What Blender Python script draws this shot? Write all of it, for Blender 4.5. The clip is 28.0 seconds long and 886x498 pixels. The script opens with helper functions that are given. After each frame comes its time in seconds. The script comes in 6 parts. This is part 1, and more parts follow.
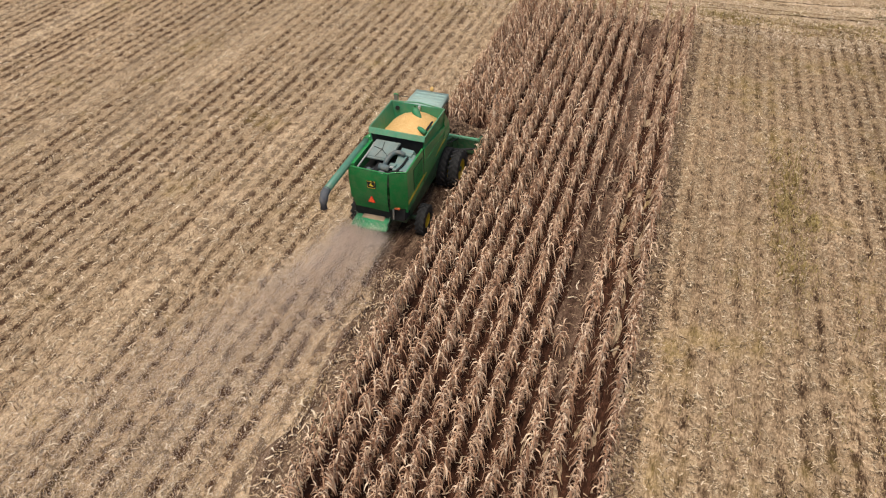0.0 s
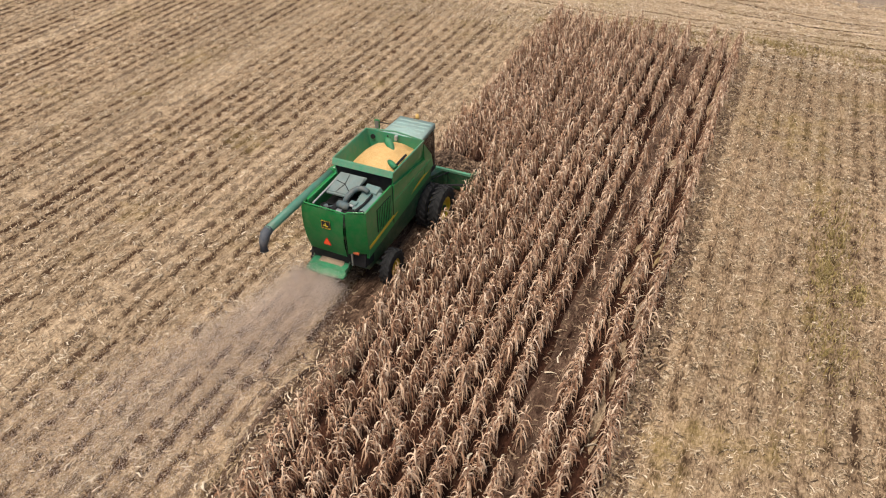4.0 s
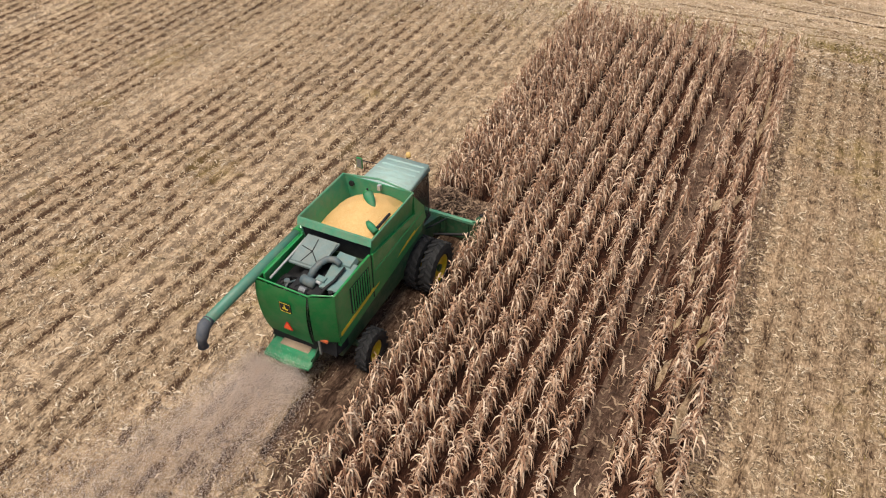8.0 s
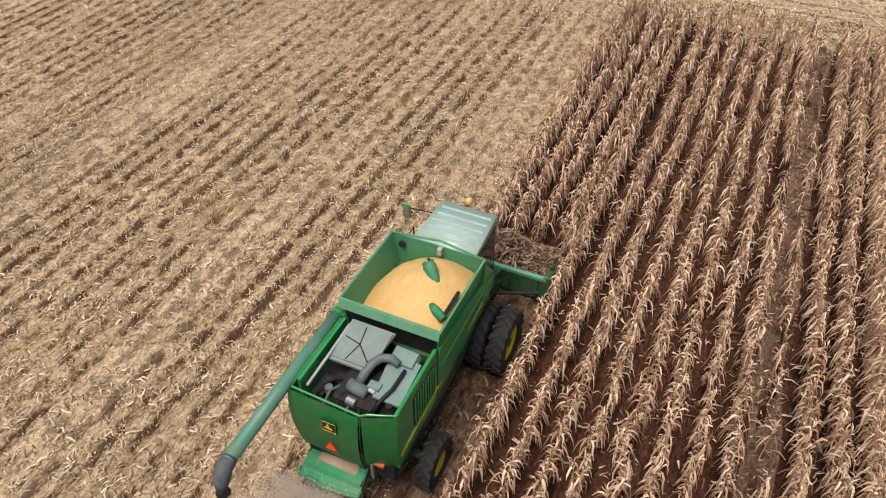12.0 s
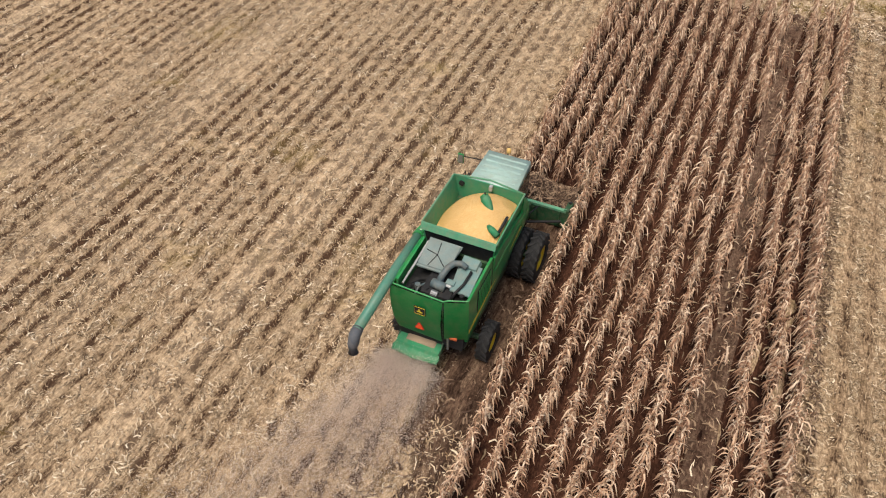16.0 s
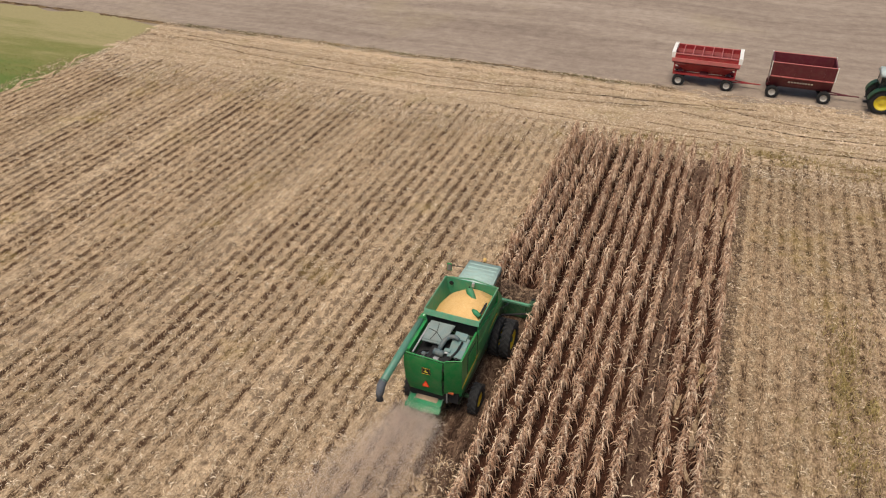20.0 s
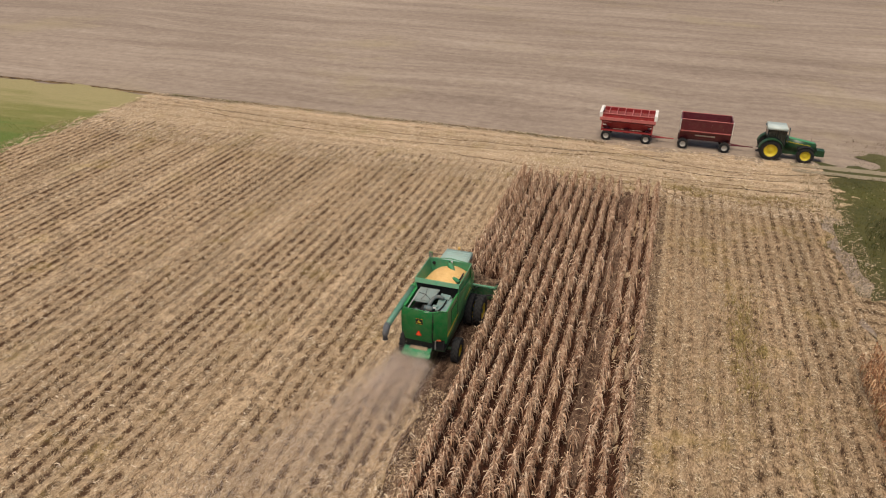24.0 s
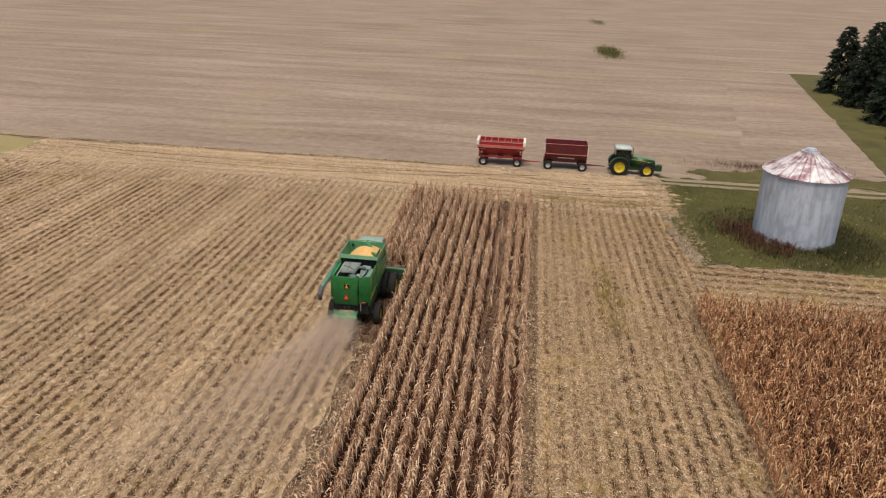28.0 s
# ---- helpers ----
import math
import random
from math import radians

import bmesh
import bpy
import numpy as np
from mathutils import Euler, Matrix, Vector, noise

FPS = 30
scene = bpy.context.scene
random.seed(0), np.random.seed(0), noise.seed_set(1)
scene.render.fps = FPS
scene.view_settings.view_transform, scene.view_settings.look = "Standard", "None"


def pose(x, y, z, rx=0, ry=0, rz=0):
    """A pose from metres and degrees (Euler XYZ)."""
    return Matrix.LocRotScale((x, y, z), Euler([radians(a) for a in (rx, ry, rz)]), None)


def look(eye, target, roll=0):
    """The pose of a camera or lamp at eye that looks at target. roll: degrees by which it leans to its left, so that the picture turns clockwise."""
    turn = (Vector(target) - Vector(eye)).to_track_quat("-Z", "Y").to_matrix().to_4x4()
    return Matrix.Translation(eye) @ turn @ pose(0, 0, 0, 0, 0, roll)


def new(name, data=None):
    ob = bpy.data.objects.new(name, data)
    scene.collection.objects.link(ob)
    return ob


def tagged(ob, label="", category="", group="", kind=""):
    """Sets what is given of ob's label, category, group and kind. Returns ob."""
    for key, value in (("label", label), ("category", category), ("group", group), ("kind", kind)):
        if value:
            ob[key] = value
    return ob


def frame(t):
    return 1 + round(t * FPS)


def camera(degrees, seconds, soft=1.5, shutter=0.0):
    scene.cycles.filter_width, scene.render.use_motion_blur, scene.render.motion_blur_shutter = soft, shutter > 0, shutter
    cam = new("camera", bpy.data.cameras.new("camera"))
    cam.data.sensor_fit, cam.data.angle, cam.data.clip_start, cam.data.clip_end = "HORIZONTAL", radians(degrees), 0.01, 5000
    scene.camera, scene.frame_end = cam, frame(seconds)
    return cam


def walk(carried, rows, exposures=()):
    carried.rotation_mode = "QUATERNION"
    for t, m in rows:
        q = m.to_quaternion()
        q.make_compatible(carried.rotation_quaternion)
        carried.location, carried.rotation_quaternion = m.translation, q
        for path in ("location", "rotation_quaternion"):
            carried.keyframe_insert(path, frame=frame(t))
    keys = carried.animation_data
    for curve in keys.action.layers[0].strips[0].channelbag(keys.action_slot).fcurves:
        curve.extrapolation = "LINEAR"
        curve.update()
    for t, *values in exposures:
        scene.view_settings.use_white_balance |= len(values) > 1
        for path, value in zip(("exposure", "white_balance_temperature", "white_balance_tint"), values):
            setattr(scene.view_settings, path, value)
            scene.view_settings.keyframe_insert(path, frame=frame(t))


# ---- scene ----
rows = [
    (0, 10.53, -23.29, 19.88, 18.45, -38.70, 0.27),
    (0.5, 11.35, -22.46, 20.15, 23.23, -39.66, 0.17),
    (1, 11.99, -22.00, 20.18, 23.33, -39.58, 0.11),
    (1.5, 12.35, -21.85, 19.99, 25.29, -39.07, 0.11),
    (2, 12.49, -21.35, 19.67, 24.70, -38.57, 0.09),
    (2.5, 12.48, -20.30, 19.32, 24.58, -38.40, 0.02),
    (3, 12.48, -19.10, 18.96, 24.92, -38.52, -0.01),
    (3.5, 12.43, -18.56, 18.56, 24.62, -37.72, -0.03),
    (5.5, 11.65, -15.90, 17.79, 23.43, -37.04, -0.01),
    (6, 11.49, -15.06, 17.80, 23.82, -37.23, 0.02),
    (6.5, 11.19, -14.50, 17.83, 23.69, -37.30, 0.01),
    (7, 10.95, -13.87, 17.85, 24.09, -37.45, -0.01),
    (7.5, 10.66, -13.00, 17.77, 24.80, -38.44, -0.09),
    (8, 10.21, -11.85, 17.61, 25.70, -39.82, -0.15),
    (8.5, 9.61, -11.41, 17.23, 24.94, -39.14, -0.10),
    (9, 9.05, -11.06, 16.98, 24.20, -37.93, -0.04),
    (9.5, 8.53, -10.45, 16.82, 24.22, -37.35, 0.01),
    (10, 7.87, -9.63, 16.83, 24.26, -37.83, -0.02),
    (10.5, 7.33, -9.00, 17.04, 24.40, -40.04, -0.09),
    (11, 6.74, -8.22, 17.09, 25.01, -44.33, -0.16),
    (11.5, 6.20, -7.92, 16.75, 24.62, -42.97, -0.04),
    (12, 5.76, -7.70, 16.34, 24.52, -41.85, 0.12),
    (12.5, 5.28, -7.35, 15.81, 24.47, -41.35, 0.23),
    (14.5, 5.44, -10.64, 18.26, 26.91, -45.39, -0.09),
    (15, 5.57, -11.48, 18.92, 26.80, -45.68, -0.16),
    (15.5, 5.86, -12.30, 19.63, 25.70, -45.74, -0.17),
    (16, 6.25, -13.04, 20.36, 24.24, -45.80, -0.15),
    (16.5, 6.68, -13.71, 21.11, 23.09, -43.96, -0.11),
    (17, 7.14, -14.35, 21.83, 21.88, -40.35, -0.05),
    (17.5, 7.62, -15.08, 22.44, 21.14, -39.86, 0.03),
    (18, 7.96, -15.92, 22.96, 20.46, -39.84, 0.01),
    (18.5, 8.13, -16.88, 23.38, 20.87, -39.90, -0.11),
    (19, 8.23, -18.02, 23.64, 21.17, -39.98, -0.24),
    (19.5, 8.46, -19.44, 24.08, 21.52, -37.72, -0.40),
    (20, 8.74, -20.93, 24.36, 21.66, -34.08, -0.46),
    (20.5, 8.94, -22.38, 24.49, 21.44, -32.17, -0.53),
    (21, 9.14, -23.80, 24.53, 20.79, -30.93, -0.48),
    (21.5, 9.32, -25.18, 24.48, 19.68, -30.22, -0.31),
    (23.5, 10.14, -30.16, 24.12, 17.53, -27.39, 0.97),
    (24, 10.27, -31.54, 23.96, 16.55, -26.73, 1.14),
    (24.5, 10.46, -32.95, 23.75, 15.34, -26.03, 1.26),
    (25, 10.64, -34.32, 23.49, 13.88, -25.29, 1.33),
    (25.5, 10.72, -35.66, 23.19, 12.30, -24.57, 1.35),
    (26, 10.80, -37.03, 22.95, 10.73, -23.88, 1.33),
    (26.5, 10.85, -38.36, 22.79, 9.20, -23.23, 1.36),
    (27, 10.77, -39.52, 22.65, 7.82, -22.59, 1.54),
    (27.5, 10.56, -40.53, 22.48, 6.84, -21.95, 1.84),
    (28, 10.31, -41.49, 22.29, 6.29, -21.30, 2.20),
]
cam = camera(62.2, 28.0, soft=1.15)
walk(cam, [(t, pose(x, y, z, 90 + pitch, 0, yaw) @ pose(0, 0, 0, 0, 0, roll)) for t, x, y, z, yaw, pitch, roll in rows],
     exposures=[(0.0, -0.1, 6460, 10), (6.0, 0.0, 6430, 10.5), (12.5, 0.0, 6420, 10), (17.0, -0.06, 6480, 10), (18.5, -0.12, 6500, 10), (21.0, -0.22, 6530, 10.2), (24.0, -0.25, 6820, 11), (28.0, -0.24, 6860, 11)])

# ---- world and sun: a bright, thinly overcast autumn day ----
SUN_EL, SUN_AZ = radians(69), radians(188)     # azimuth from +y, clockwise
world = bpy.data.worlds.new("sky")
scene.world = world
world.use_nodes = True
wn = world.node_tree.nodes
sky = wn.new("ShaderNodeTexSky")
sky.sky_type, sky.sun_disc = "NISHITA", False
sky.sun_elevation, sky.sun_rotation = SUN_EL, SUN_AZ
sky.air_density, sky.dust_density, sky.ozone_density = 1.0, 3.0, 0.6
wn["Background"].inputs["Strength"].default_value = 0.098
world.node_tree.links.new(sky.outputs[0], wn["Background"].inputs["Color"])
sun = new("sun", bpy.data.lights.new("sun", "SUN"))
sun.data.energy, sun.data.angle, sun.data.color = 3.65, radians(26), (1.0, 0.92, 0.81)
sun_way = Vector((math.sin(SUN_AZ) * math.cos(SUN_EL), math.cos(SUN_AZ) * math.cos(SUN_EL), math.sin(SUN_EL)))
sun.matrix_world = look(sun_way * 80, (0, 0, 0))


# ---- materials ----
def nodes_of(name):
    m = bpy.data.materials.new(name)
    m.use_nodes = True
    return m, m.node_tree.nodes, m.node_tree.links.new, m.node_tree.nodes["Principled BSDF"]


def noise_node(n, link, coord, scale, detail=3.0, rough=0.6):
    t = n.new("ShaderNodeTexNoise")
    t.inputs["Scale"].default_value, t.inputs["Detail"].default_value, t.inputs["Roughness"].default_value = scale, detail, rough
    link(coord, t.inputs["Vector"])
    return t.outputs["Fac"]


def ramp_node(n, link, fac, *stops):
    r = n.new("ShaderNodeValToRGB")
    while len(r.color_ramp.elements) < len(stops):
        r.color_ramp.elements.new(0.5)
    for e, (p, c) in zip(r.color_ramp.elements, stops):
        e.position, e.color = p, (*c, 1) if len(c) == 3 else c
    link(fac, r.inputs["Fac"])
    return r.outputs["Color"]


def math_node(n, link, op, a, b=None, c=None):
    m = n.new("ShaderNodeMath")
    m.operation = op
    for i, v in enumerate((a, b, c)):
        if v is None:
            continue
        if isinstance(v, (int, float)):
            m.inputs[i].default_value = v
        else:
            link(v, m.inputs[i])
    return m.outputs[0]


def mix_node(n, link, fac, a, b, blend="MIX"):
    m = n.new("ShaderNodeMix")
    m.data_type, m.blend_type = "RGBA", blend
    for sock, v in ((m.inputs[0], fac), (m.inputs[6], a), (m.inputs[7], b)):
        if isinstance(v, (int, float)):
            sock.default_value = v
        elif isinstance(v, tuple):
            sock.default_value = (*v, 1)
        else:
            link(v, sock)
    return m.outputs[2]


def bump_node(n, link, bsdf, height, strength, distance=0.01):
    b = n.new("ShaderNodeBump")
    b.inputs["Strength"].default_value, b.inputs["Distance"].default_value = strength, distance
    link(height, b.inputs["Height"])
    link(b.outputs[0], bsdf.inputs["Normal"])


def surface(name, color, rough=0.5, metal=0.0, var=0.18, coarse=1.6, fine=40.0, bump=0.15, dust=0.0, dust_color=(0.32, 0.24, 0.16), coat=0.0):
    """Paint, rubber, metal: colour with clouds and grain, uneven gloss, and dust that lies in patches."""
    m, n, link, b = nodes_of(name)
    at = n.new("ShaderNodeTexCoord").outputs["Object"]
    big, small = noise_node(n, link, at, coarse, 4), noise_node(n, link, at, fine, 3)
    dark, light = tuple(c * (1 - var) for c in color), tuple(min(1, c * (1 + var)) for c in color)
    col = ramp_node(n, link, big, (0.3, dark), (0.7, light))
    col = mix_node(n, link, 0.35, col, ramp_node(n, link, small, (0.3, dark), (0.7, light)))
    if dust:
        lies = ramp_node(n, link, noise_node(n, link, at, coarse * 2.3, 6, 0.7), (0.42, (0, 0, 0)), (0.72, (dust, dust, dust)))
        col = mix_node(n, link, lies, col, dust_color)
    link(col, b.inputs["Base Color"])
    b.inputs["Metallic"].default_value = metal
    b.inputs["Coat Weight"].default_value = coat
    link(ramp_node(n, link, big, (0.25, (rough * 0.8,) * 3), (0.75, (min(1, rough * 1.25),) * 3)), b.inputs["Roughness"])
    bump_node(n, link, b, small, bump)
    return m


def dry_leaf(name, *stops, rough=0.85, thin=0.0):
    """Leaves, straw and chaff: every piece has a shade of its own."""
    m, n, link, b = nodes_of(name)
    geo = n.new("ShaderNodeNewGeometry")
    own = math_node(n, link, "FRACT", math_node(n, link, "ADD", geo.outputs["Random Per Island"], n.new("ShaderNodeObjectInfo").outputs["Random"]))
    col = ramp_node(n, link, own, *stops)
    big = noise_node(n, link, geo.outputs["Position"], 0.35, 3)
    col = mix_node(n, link, 0.45, col, ramp_node(n, link, big, (0.35, (0.62, 0.58, 0.56)), (0.65, (1, 1, 1))), "MULTIPLY")
    link(col, b.inputs["Base Color"])
    b.inputs["Roughness"].default_value = rough
    b.inputs["Specular IOR Level"].default_value = 0.25
    if thin:
        glow, mixed = n.new("ShaderNodeBsdfTranslucent"), n.new("ShaderNodeMixShader")
        link(col, glow.inputs["Color"])
        mixed.inputs[0].default_value = thin
        link(b.outputs[0], mixed.inputs[1])
        link(glow.outputs[0], mixed.inputs[2])
        link(mixed.outputs[0], n["Material Output"].inputs["Surface"])
    return m


def row_ground(name, light, mid, dark, spacing=0.762, offset=0.0, axis="X", amount=0.8, weeds=0.3, weed_color=(0.36, 0.27, 0.07), windrow=0.0):
    """Harvested ground: straw and soil in bands along the old rows, broken up by clouds and grain."""
    m, n, link, b = nodes_of(name)
    pos = n.new("ShaderNodeNewGeometry").outputs["Position"]
    sep = n.new("ShaderNodeSeparateXYZ")
    link(pos, sep.inputs[0])
    wob = noise_node(n, link, pos, 1.6, 4)
    across = math_node(n, link, "ADD", sep.outputs[axis], math_node(n, link, "MULTIPLY", math_node(n, link, "SUBTRACT", wob, 0.5), 0.34))
    phase = math_node(n, link, "MULTIPLY", math_node(n, link, "SUBTRACT", across, offset), 2 * math.pi / spacing)
    band = math_node(n, link, "MULTIPLY_ADD", math_node(n, link, "COSINE", phase), 0.5, 0.5)
    mp = n.new("ShaderNodeMapping")
    mp.inputs["Scale"].default_value = (1, 0.28, 1) if axis == "X" else (0.28, 1, 1)
    link(pos, mp.inputs[0])
    grain = noise_node(n, link, mp.outputs[0], 7.0, 6, 0.75)
    speck = noise_node(n, link, pos, 9.0, 5, 0.75)
    fade = ramp_node(n, link, noise_node(n, link, mp.outputs[0], 0.16, 4), (0.36, (0.4,) * 3), (0.6, (1,) * 3))
    clump = ramp_node(n, link, noise_node(n, link, pos, 1.5, 4, 0.65), (0.38, (0.15,) * 3), (0.62, (1.3,) * 3))
    f = math_node(n, link, "MULTIPLY", math_node(n, link, "MULTIPLY", math_node(n, link, "MULTIPLY", band, amount), fade), clump)
    fibres = []
    for angle in (32, -47, 8):
        fm = n.new("ShaderNodeMapping")
        fm.inputs["Rotation"].default_value = (0, 0, radians(angle))
        fm.inputs["Scale"].default_value = (13, 3.2, 1)
        link(pos, fm.inputs[0])
        fibres.append(noise_node(n, link, fm.outputs[0], 1.0, 4, 0.65))
    fibre = math_node(n, link, "MAXIMUM", math_node(n, link, "MAXIMUM", fibres[0], fibres[1]), fibres[2])
    bare = math_node(n, link, "SUBTRACT", 1.0, fibre)
    f = math_node(n, link, "ADD", math_node(n, link, "MULTIPLY", f, 0.46), math_node(n, link, "ADD", math_node(n, link, "MULTIPLY", grain, 0.25), math_node(n, link, "MULTIPLY", bare, 0.75)))
    col = ramp_node(n, link, f, (0.40, light), (0.51, mid), (0.64, dark))
    col = mix_node(n, link, 0.6, col, ramp_node(n, link, speck, (0.36, (0.26, 0.21, 0.18)), (0.56, (1, 1, 1))), "MULTIPLY")
    cloud = noise_node(n, link, pos, 0.06, 5)
    col = mix_node(n, link, 0.5, col, ramp_node(n, link, cloud, (0.35, (0.72, 0.7, 0.66)), (0.65, (1.0, 0.98, 0.95))), "MULTIPLY")
    mb = n.new("ShaderNodeMapping")
    mb.inputs["Scale"].default_value = (1, 0.035, 1) if axis == "X" else (0.035, 1, 1)
    link(pos, mb.inputs[0])
    swath = noise_node(n, link, mb.outputs[0], 0.3, 4, 0.6)
    col = mix_node(n, link, 0.8, col, ramp_node(n, link, swath, (0.36, (0.66, 0.63, 0.6)), (0.62, (1.06, 1.03, 1.0))), "MULTIPLY")
    if windrow:
        # chaff that each pass of a six-row head left down its middle
        wave = math_node(n, link, "COSINE", math_node(n, link, "MULTIPLY", math_node(n, link, "SUBTRACT", across, offset - 0.38), 2 * math.pi / (6 * spacing)))
        lies = math_node(n, link, "ADD", math_node(n, link, "MULTIPLY", wave, 0.09), noise_node(n, link, mb.outputs[0], 0.45, 5, 0.7))
        col = mix_node(n, link, ramp_node(n, link, lies, (0.5, (0, 0, 0)), (0.72, (windrow,) * 3)), col, light)
    weedy = noise_node(n, link, pos, 0.22, 5, 0.65)
    col = mix_node(n, link, ramp_node(n, link, weedy, (0.56 - 0.25 * max(0.0, weeds - 0.3), (0, 0, 0)), (0.7, (weeds,) * 3)), col, weed_color)
    link(col, b.inputs["Base Color"])
    b.inputs["Roughness"].default_value = 0.95
    b.inputs["Specular IOR Level"].default_value = 0.1
    bump_node(n, link, b, speck, 0.8, 0.05)
    return m


GREEN = surface("green_paint", (0.016, 0.26, 0.062), 0.36, var=0.12, dust=0.22, bump=0.04, coat=0.5)
# green paint with the shade of low and inner parts in its colour
GREEN_DARK = surface("green_steel_painted_shade", (0.009, 0.075, 0.026), 0.5, var=0.2, dust=0.35)
GREEN_ROOF = surface("sun_faded_green_roof", (0.36, 0.5, 0.44), 0.36, var=0.1, dust=0.3, bump=0.05)
PALE_ROOF = surface("bleached_tractor_roof", (0.5, 0.57, 0.53), 0.4, var=0.1, dust=0.2, bump=0.05)
GREEN_IN = surface("tank_inside_green", (0.045, 0.29, 0.155), 0.5, var=0.15, dust=0.3)
RIM_GREEN = surface("worn_rim_green", (0.09, 0.3, 0.17), 0.5, var=0.25, dust=0.45)
TRACTOR_GREEN = surface("dark_tractor_green", (0.007, 0.052, 0.018), 0.42, var=0.15, dust=0.12)
CHOPPER = surface("dusty_chopper_green", (0.02, 0.21, 0.085), 0.65, var=0.15, dust=0.3)
YELLOW = surface("yellow_paint", (0.68, 0.52, 0.02), 0.4, var=0.1, dust=0.25)
RUBBER = surface("tyre_rubber", (0.01, 0.01, 0.01), 0.9, var=0.3, dust=0.2, dust_color=(0.06, 0.05, 0.04))
RUBBER_WORN = surface("dusty_tyre_lug", (0.02, 0.019, 0.019), 0.9, var=0.3, dust=0.3, dust_color=(0.07, 0.06, 0.05))
HEAD_GREEN = surface("dusty_corn_head_green", (0.014, 0.085, 0.032), 0.6, var=0.3, coarse=3.0, dust=0.6, dust_color=(0.15, 0.11, 0.075))
DECK = surface("teal_grey_deck", (0.15, 0.25, 0.235), 0.5, var=0.25, dust=0.4)
BLACK = surface("black_plastic", (0.009, 0.009, 0.01), 0.75, var=0.3, dust=0.15, dust_color=(0.12, 0.1, 0.08))
GREY = surface("dusty_grey_steel", (0.175, 0.23, 0.215), 0.6, var=0.3, dust=0.5, dust_color=(0.3, 0.27, 0.22), bump=0.2)
STEEL = surface("worn_steel", (0.36, 0.37, 0.37), 0.42, metal=0.8, var=0.25, dust=0.4)
PIPE = surface("dark_grey_pipe", (0.09, 0.125, 0.13), 0.6, var=0.35, dust=0.4)
ORANGE = surface("safety_orange", (0.85, 0.1, 0.02), 0.45, var=0.05)
RED_LAMP = surface("red_lamp_lens", (0.6, 0.03, 0.02), 0.25, var=0.05)
DULL_LAMP = surface("dull_orange_lens", (0.5, 0.1, 0.03), 0.35, var=0.1, dust=0.4)
AMBER = surface("amber_lens", (0.8, 0.5, 0.16), 0.3, var=0.05)
RED = surface("red_wagon_paint", (0.3, 0.018, 0.022), 0.45, var=0.2, dust=0.15)
PINKISH = surface("sun_bleached_red_paint", (0.5, 0.13, 0.12), 0.55, var=0.2, dust=0.3)
MAROON = surface("maroon_wagon_paint", (0.1, 0.009, 0.016), 0.45, var=0.2, dust=0.1)
CREAM = surface("cream_white_paint", (0.72, 0.68, 0.6), 0.5, var=0.08, dust=0.2)
WAGON_RIM = surface("dusty_cream_rim", (0.5, 0.47, 0.42), 0.55, var=0.12, dust=0.3)
WHITE = surface("chalky_white_paint", (0.82, 0.78, 0.72), 0.5, var=0.06, dust=0.15)
ROPE = surface("pale_grey_steel", (0.5, 0.5, 0.48), 0.5, metal=0.3, var=0.15, dust=0.3)


def glass_material():
    m, n, link, b = nodes_of("tinted_cab_glass")
    b.inputs["Base Color"].default_value = (0.05, 0.075, 0.07, 1)
    b.inputs["Roughness"].default_value = 0.06
    b.inputs["Transmission Weight"].default_value = 0.75
    at = n.new("ShaderNodeTexCoord").outputs["Object"]
    link(ramp_node(n, link, noise_node(n, link, at, 6, 4), (0.35, (0.04,) * 3), (0.75, (0.25,) * 3)), b.inputs["Roughness"])
    return m


GLASS = glass_material()


def grain_material():
    m, n, link, b = nodes_of("shelled_corn")
    at = n.new("ShaderNodeTexCoord").outputs["Object"]
    v = n.new("ShaderNodeTexVoronoi")
    v.inputs["Scale"].default_value = 70
    link(at, v.inputs["Vector"])
    col = ramp_node(n, link, v.outputs["Color"], (0.1, (0.66, 0.36, 0.1)), (0.5, (0.78, 0.48, 0.17)), (0.9, (0.86, 0.6, 0.28)))
    col = mix_node(n, link, 0.4, col, ramp_node(n, link, noise_node(n, link, at, 2.2, 5), (0.3, (0.78, 0.72, 0.66)), (0.7, (1, 1, 1))), "MULTIPLY")
    link(col, b.inputs["Base Color"])
    b.inputs["Roughness"].default_value = 0.6
    bump_node(n, link, b, v.outputs["Distance"], 0.7, 0.012)
    return m


GRAIN = grain_material()
CORN_LEAF = dry_leaf("dry_corn_leaf", (0.0, (0.19, 0.09, 0.05)), (0.3, (0.45, 0.268, 0.163)), (0.7, (0.68, 0.47, 0.312)), (1.0, (0.92, 0.72, 0.52)))
CORN_LEAF_RED = dry_leaf("reddish_dry_corn_leaf", (0.0, (0.16, 0.062, 0.028)), (0.4, (0.34, 0.155, 0.075)), (0.72, (0.56, 0.315, 0.165)), (1.0, (0.84, 0.58, 0.34)))
TRASH = dry_leaf("crushed_husks", (0.0, (0.06, 0.034, 0.022)), (0.5, (0.17, 0.108, 0.07)), (1.0, (0.4, 0.28, 0.18)))
STRAW = dry_leaf("corn_straw", (0.0, (0.11, 0.072, 0.043)), (0.3, (0.44, 0.318, 0.195)), (0.8, (0.66, 0.506, 0.33)), (1.0, (0.88, 0.755, 0.57)))
STRAW_GOLD = dry_leaf("golden_corn_straw", (0.0, (0.22, 0.14, 0.075)), (0.3, (0.56, 0.42, 0.275)), (0.75, (0.76, 0.605, 0.43)), (1.0, (0.92, 0.8, 0.62)))
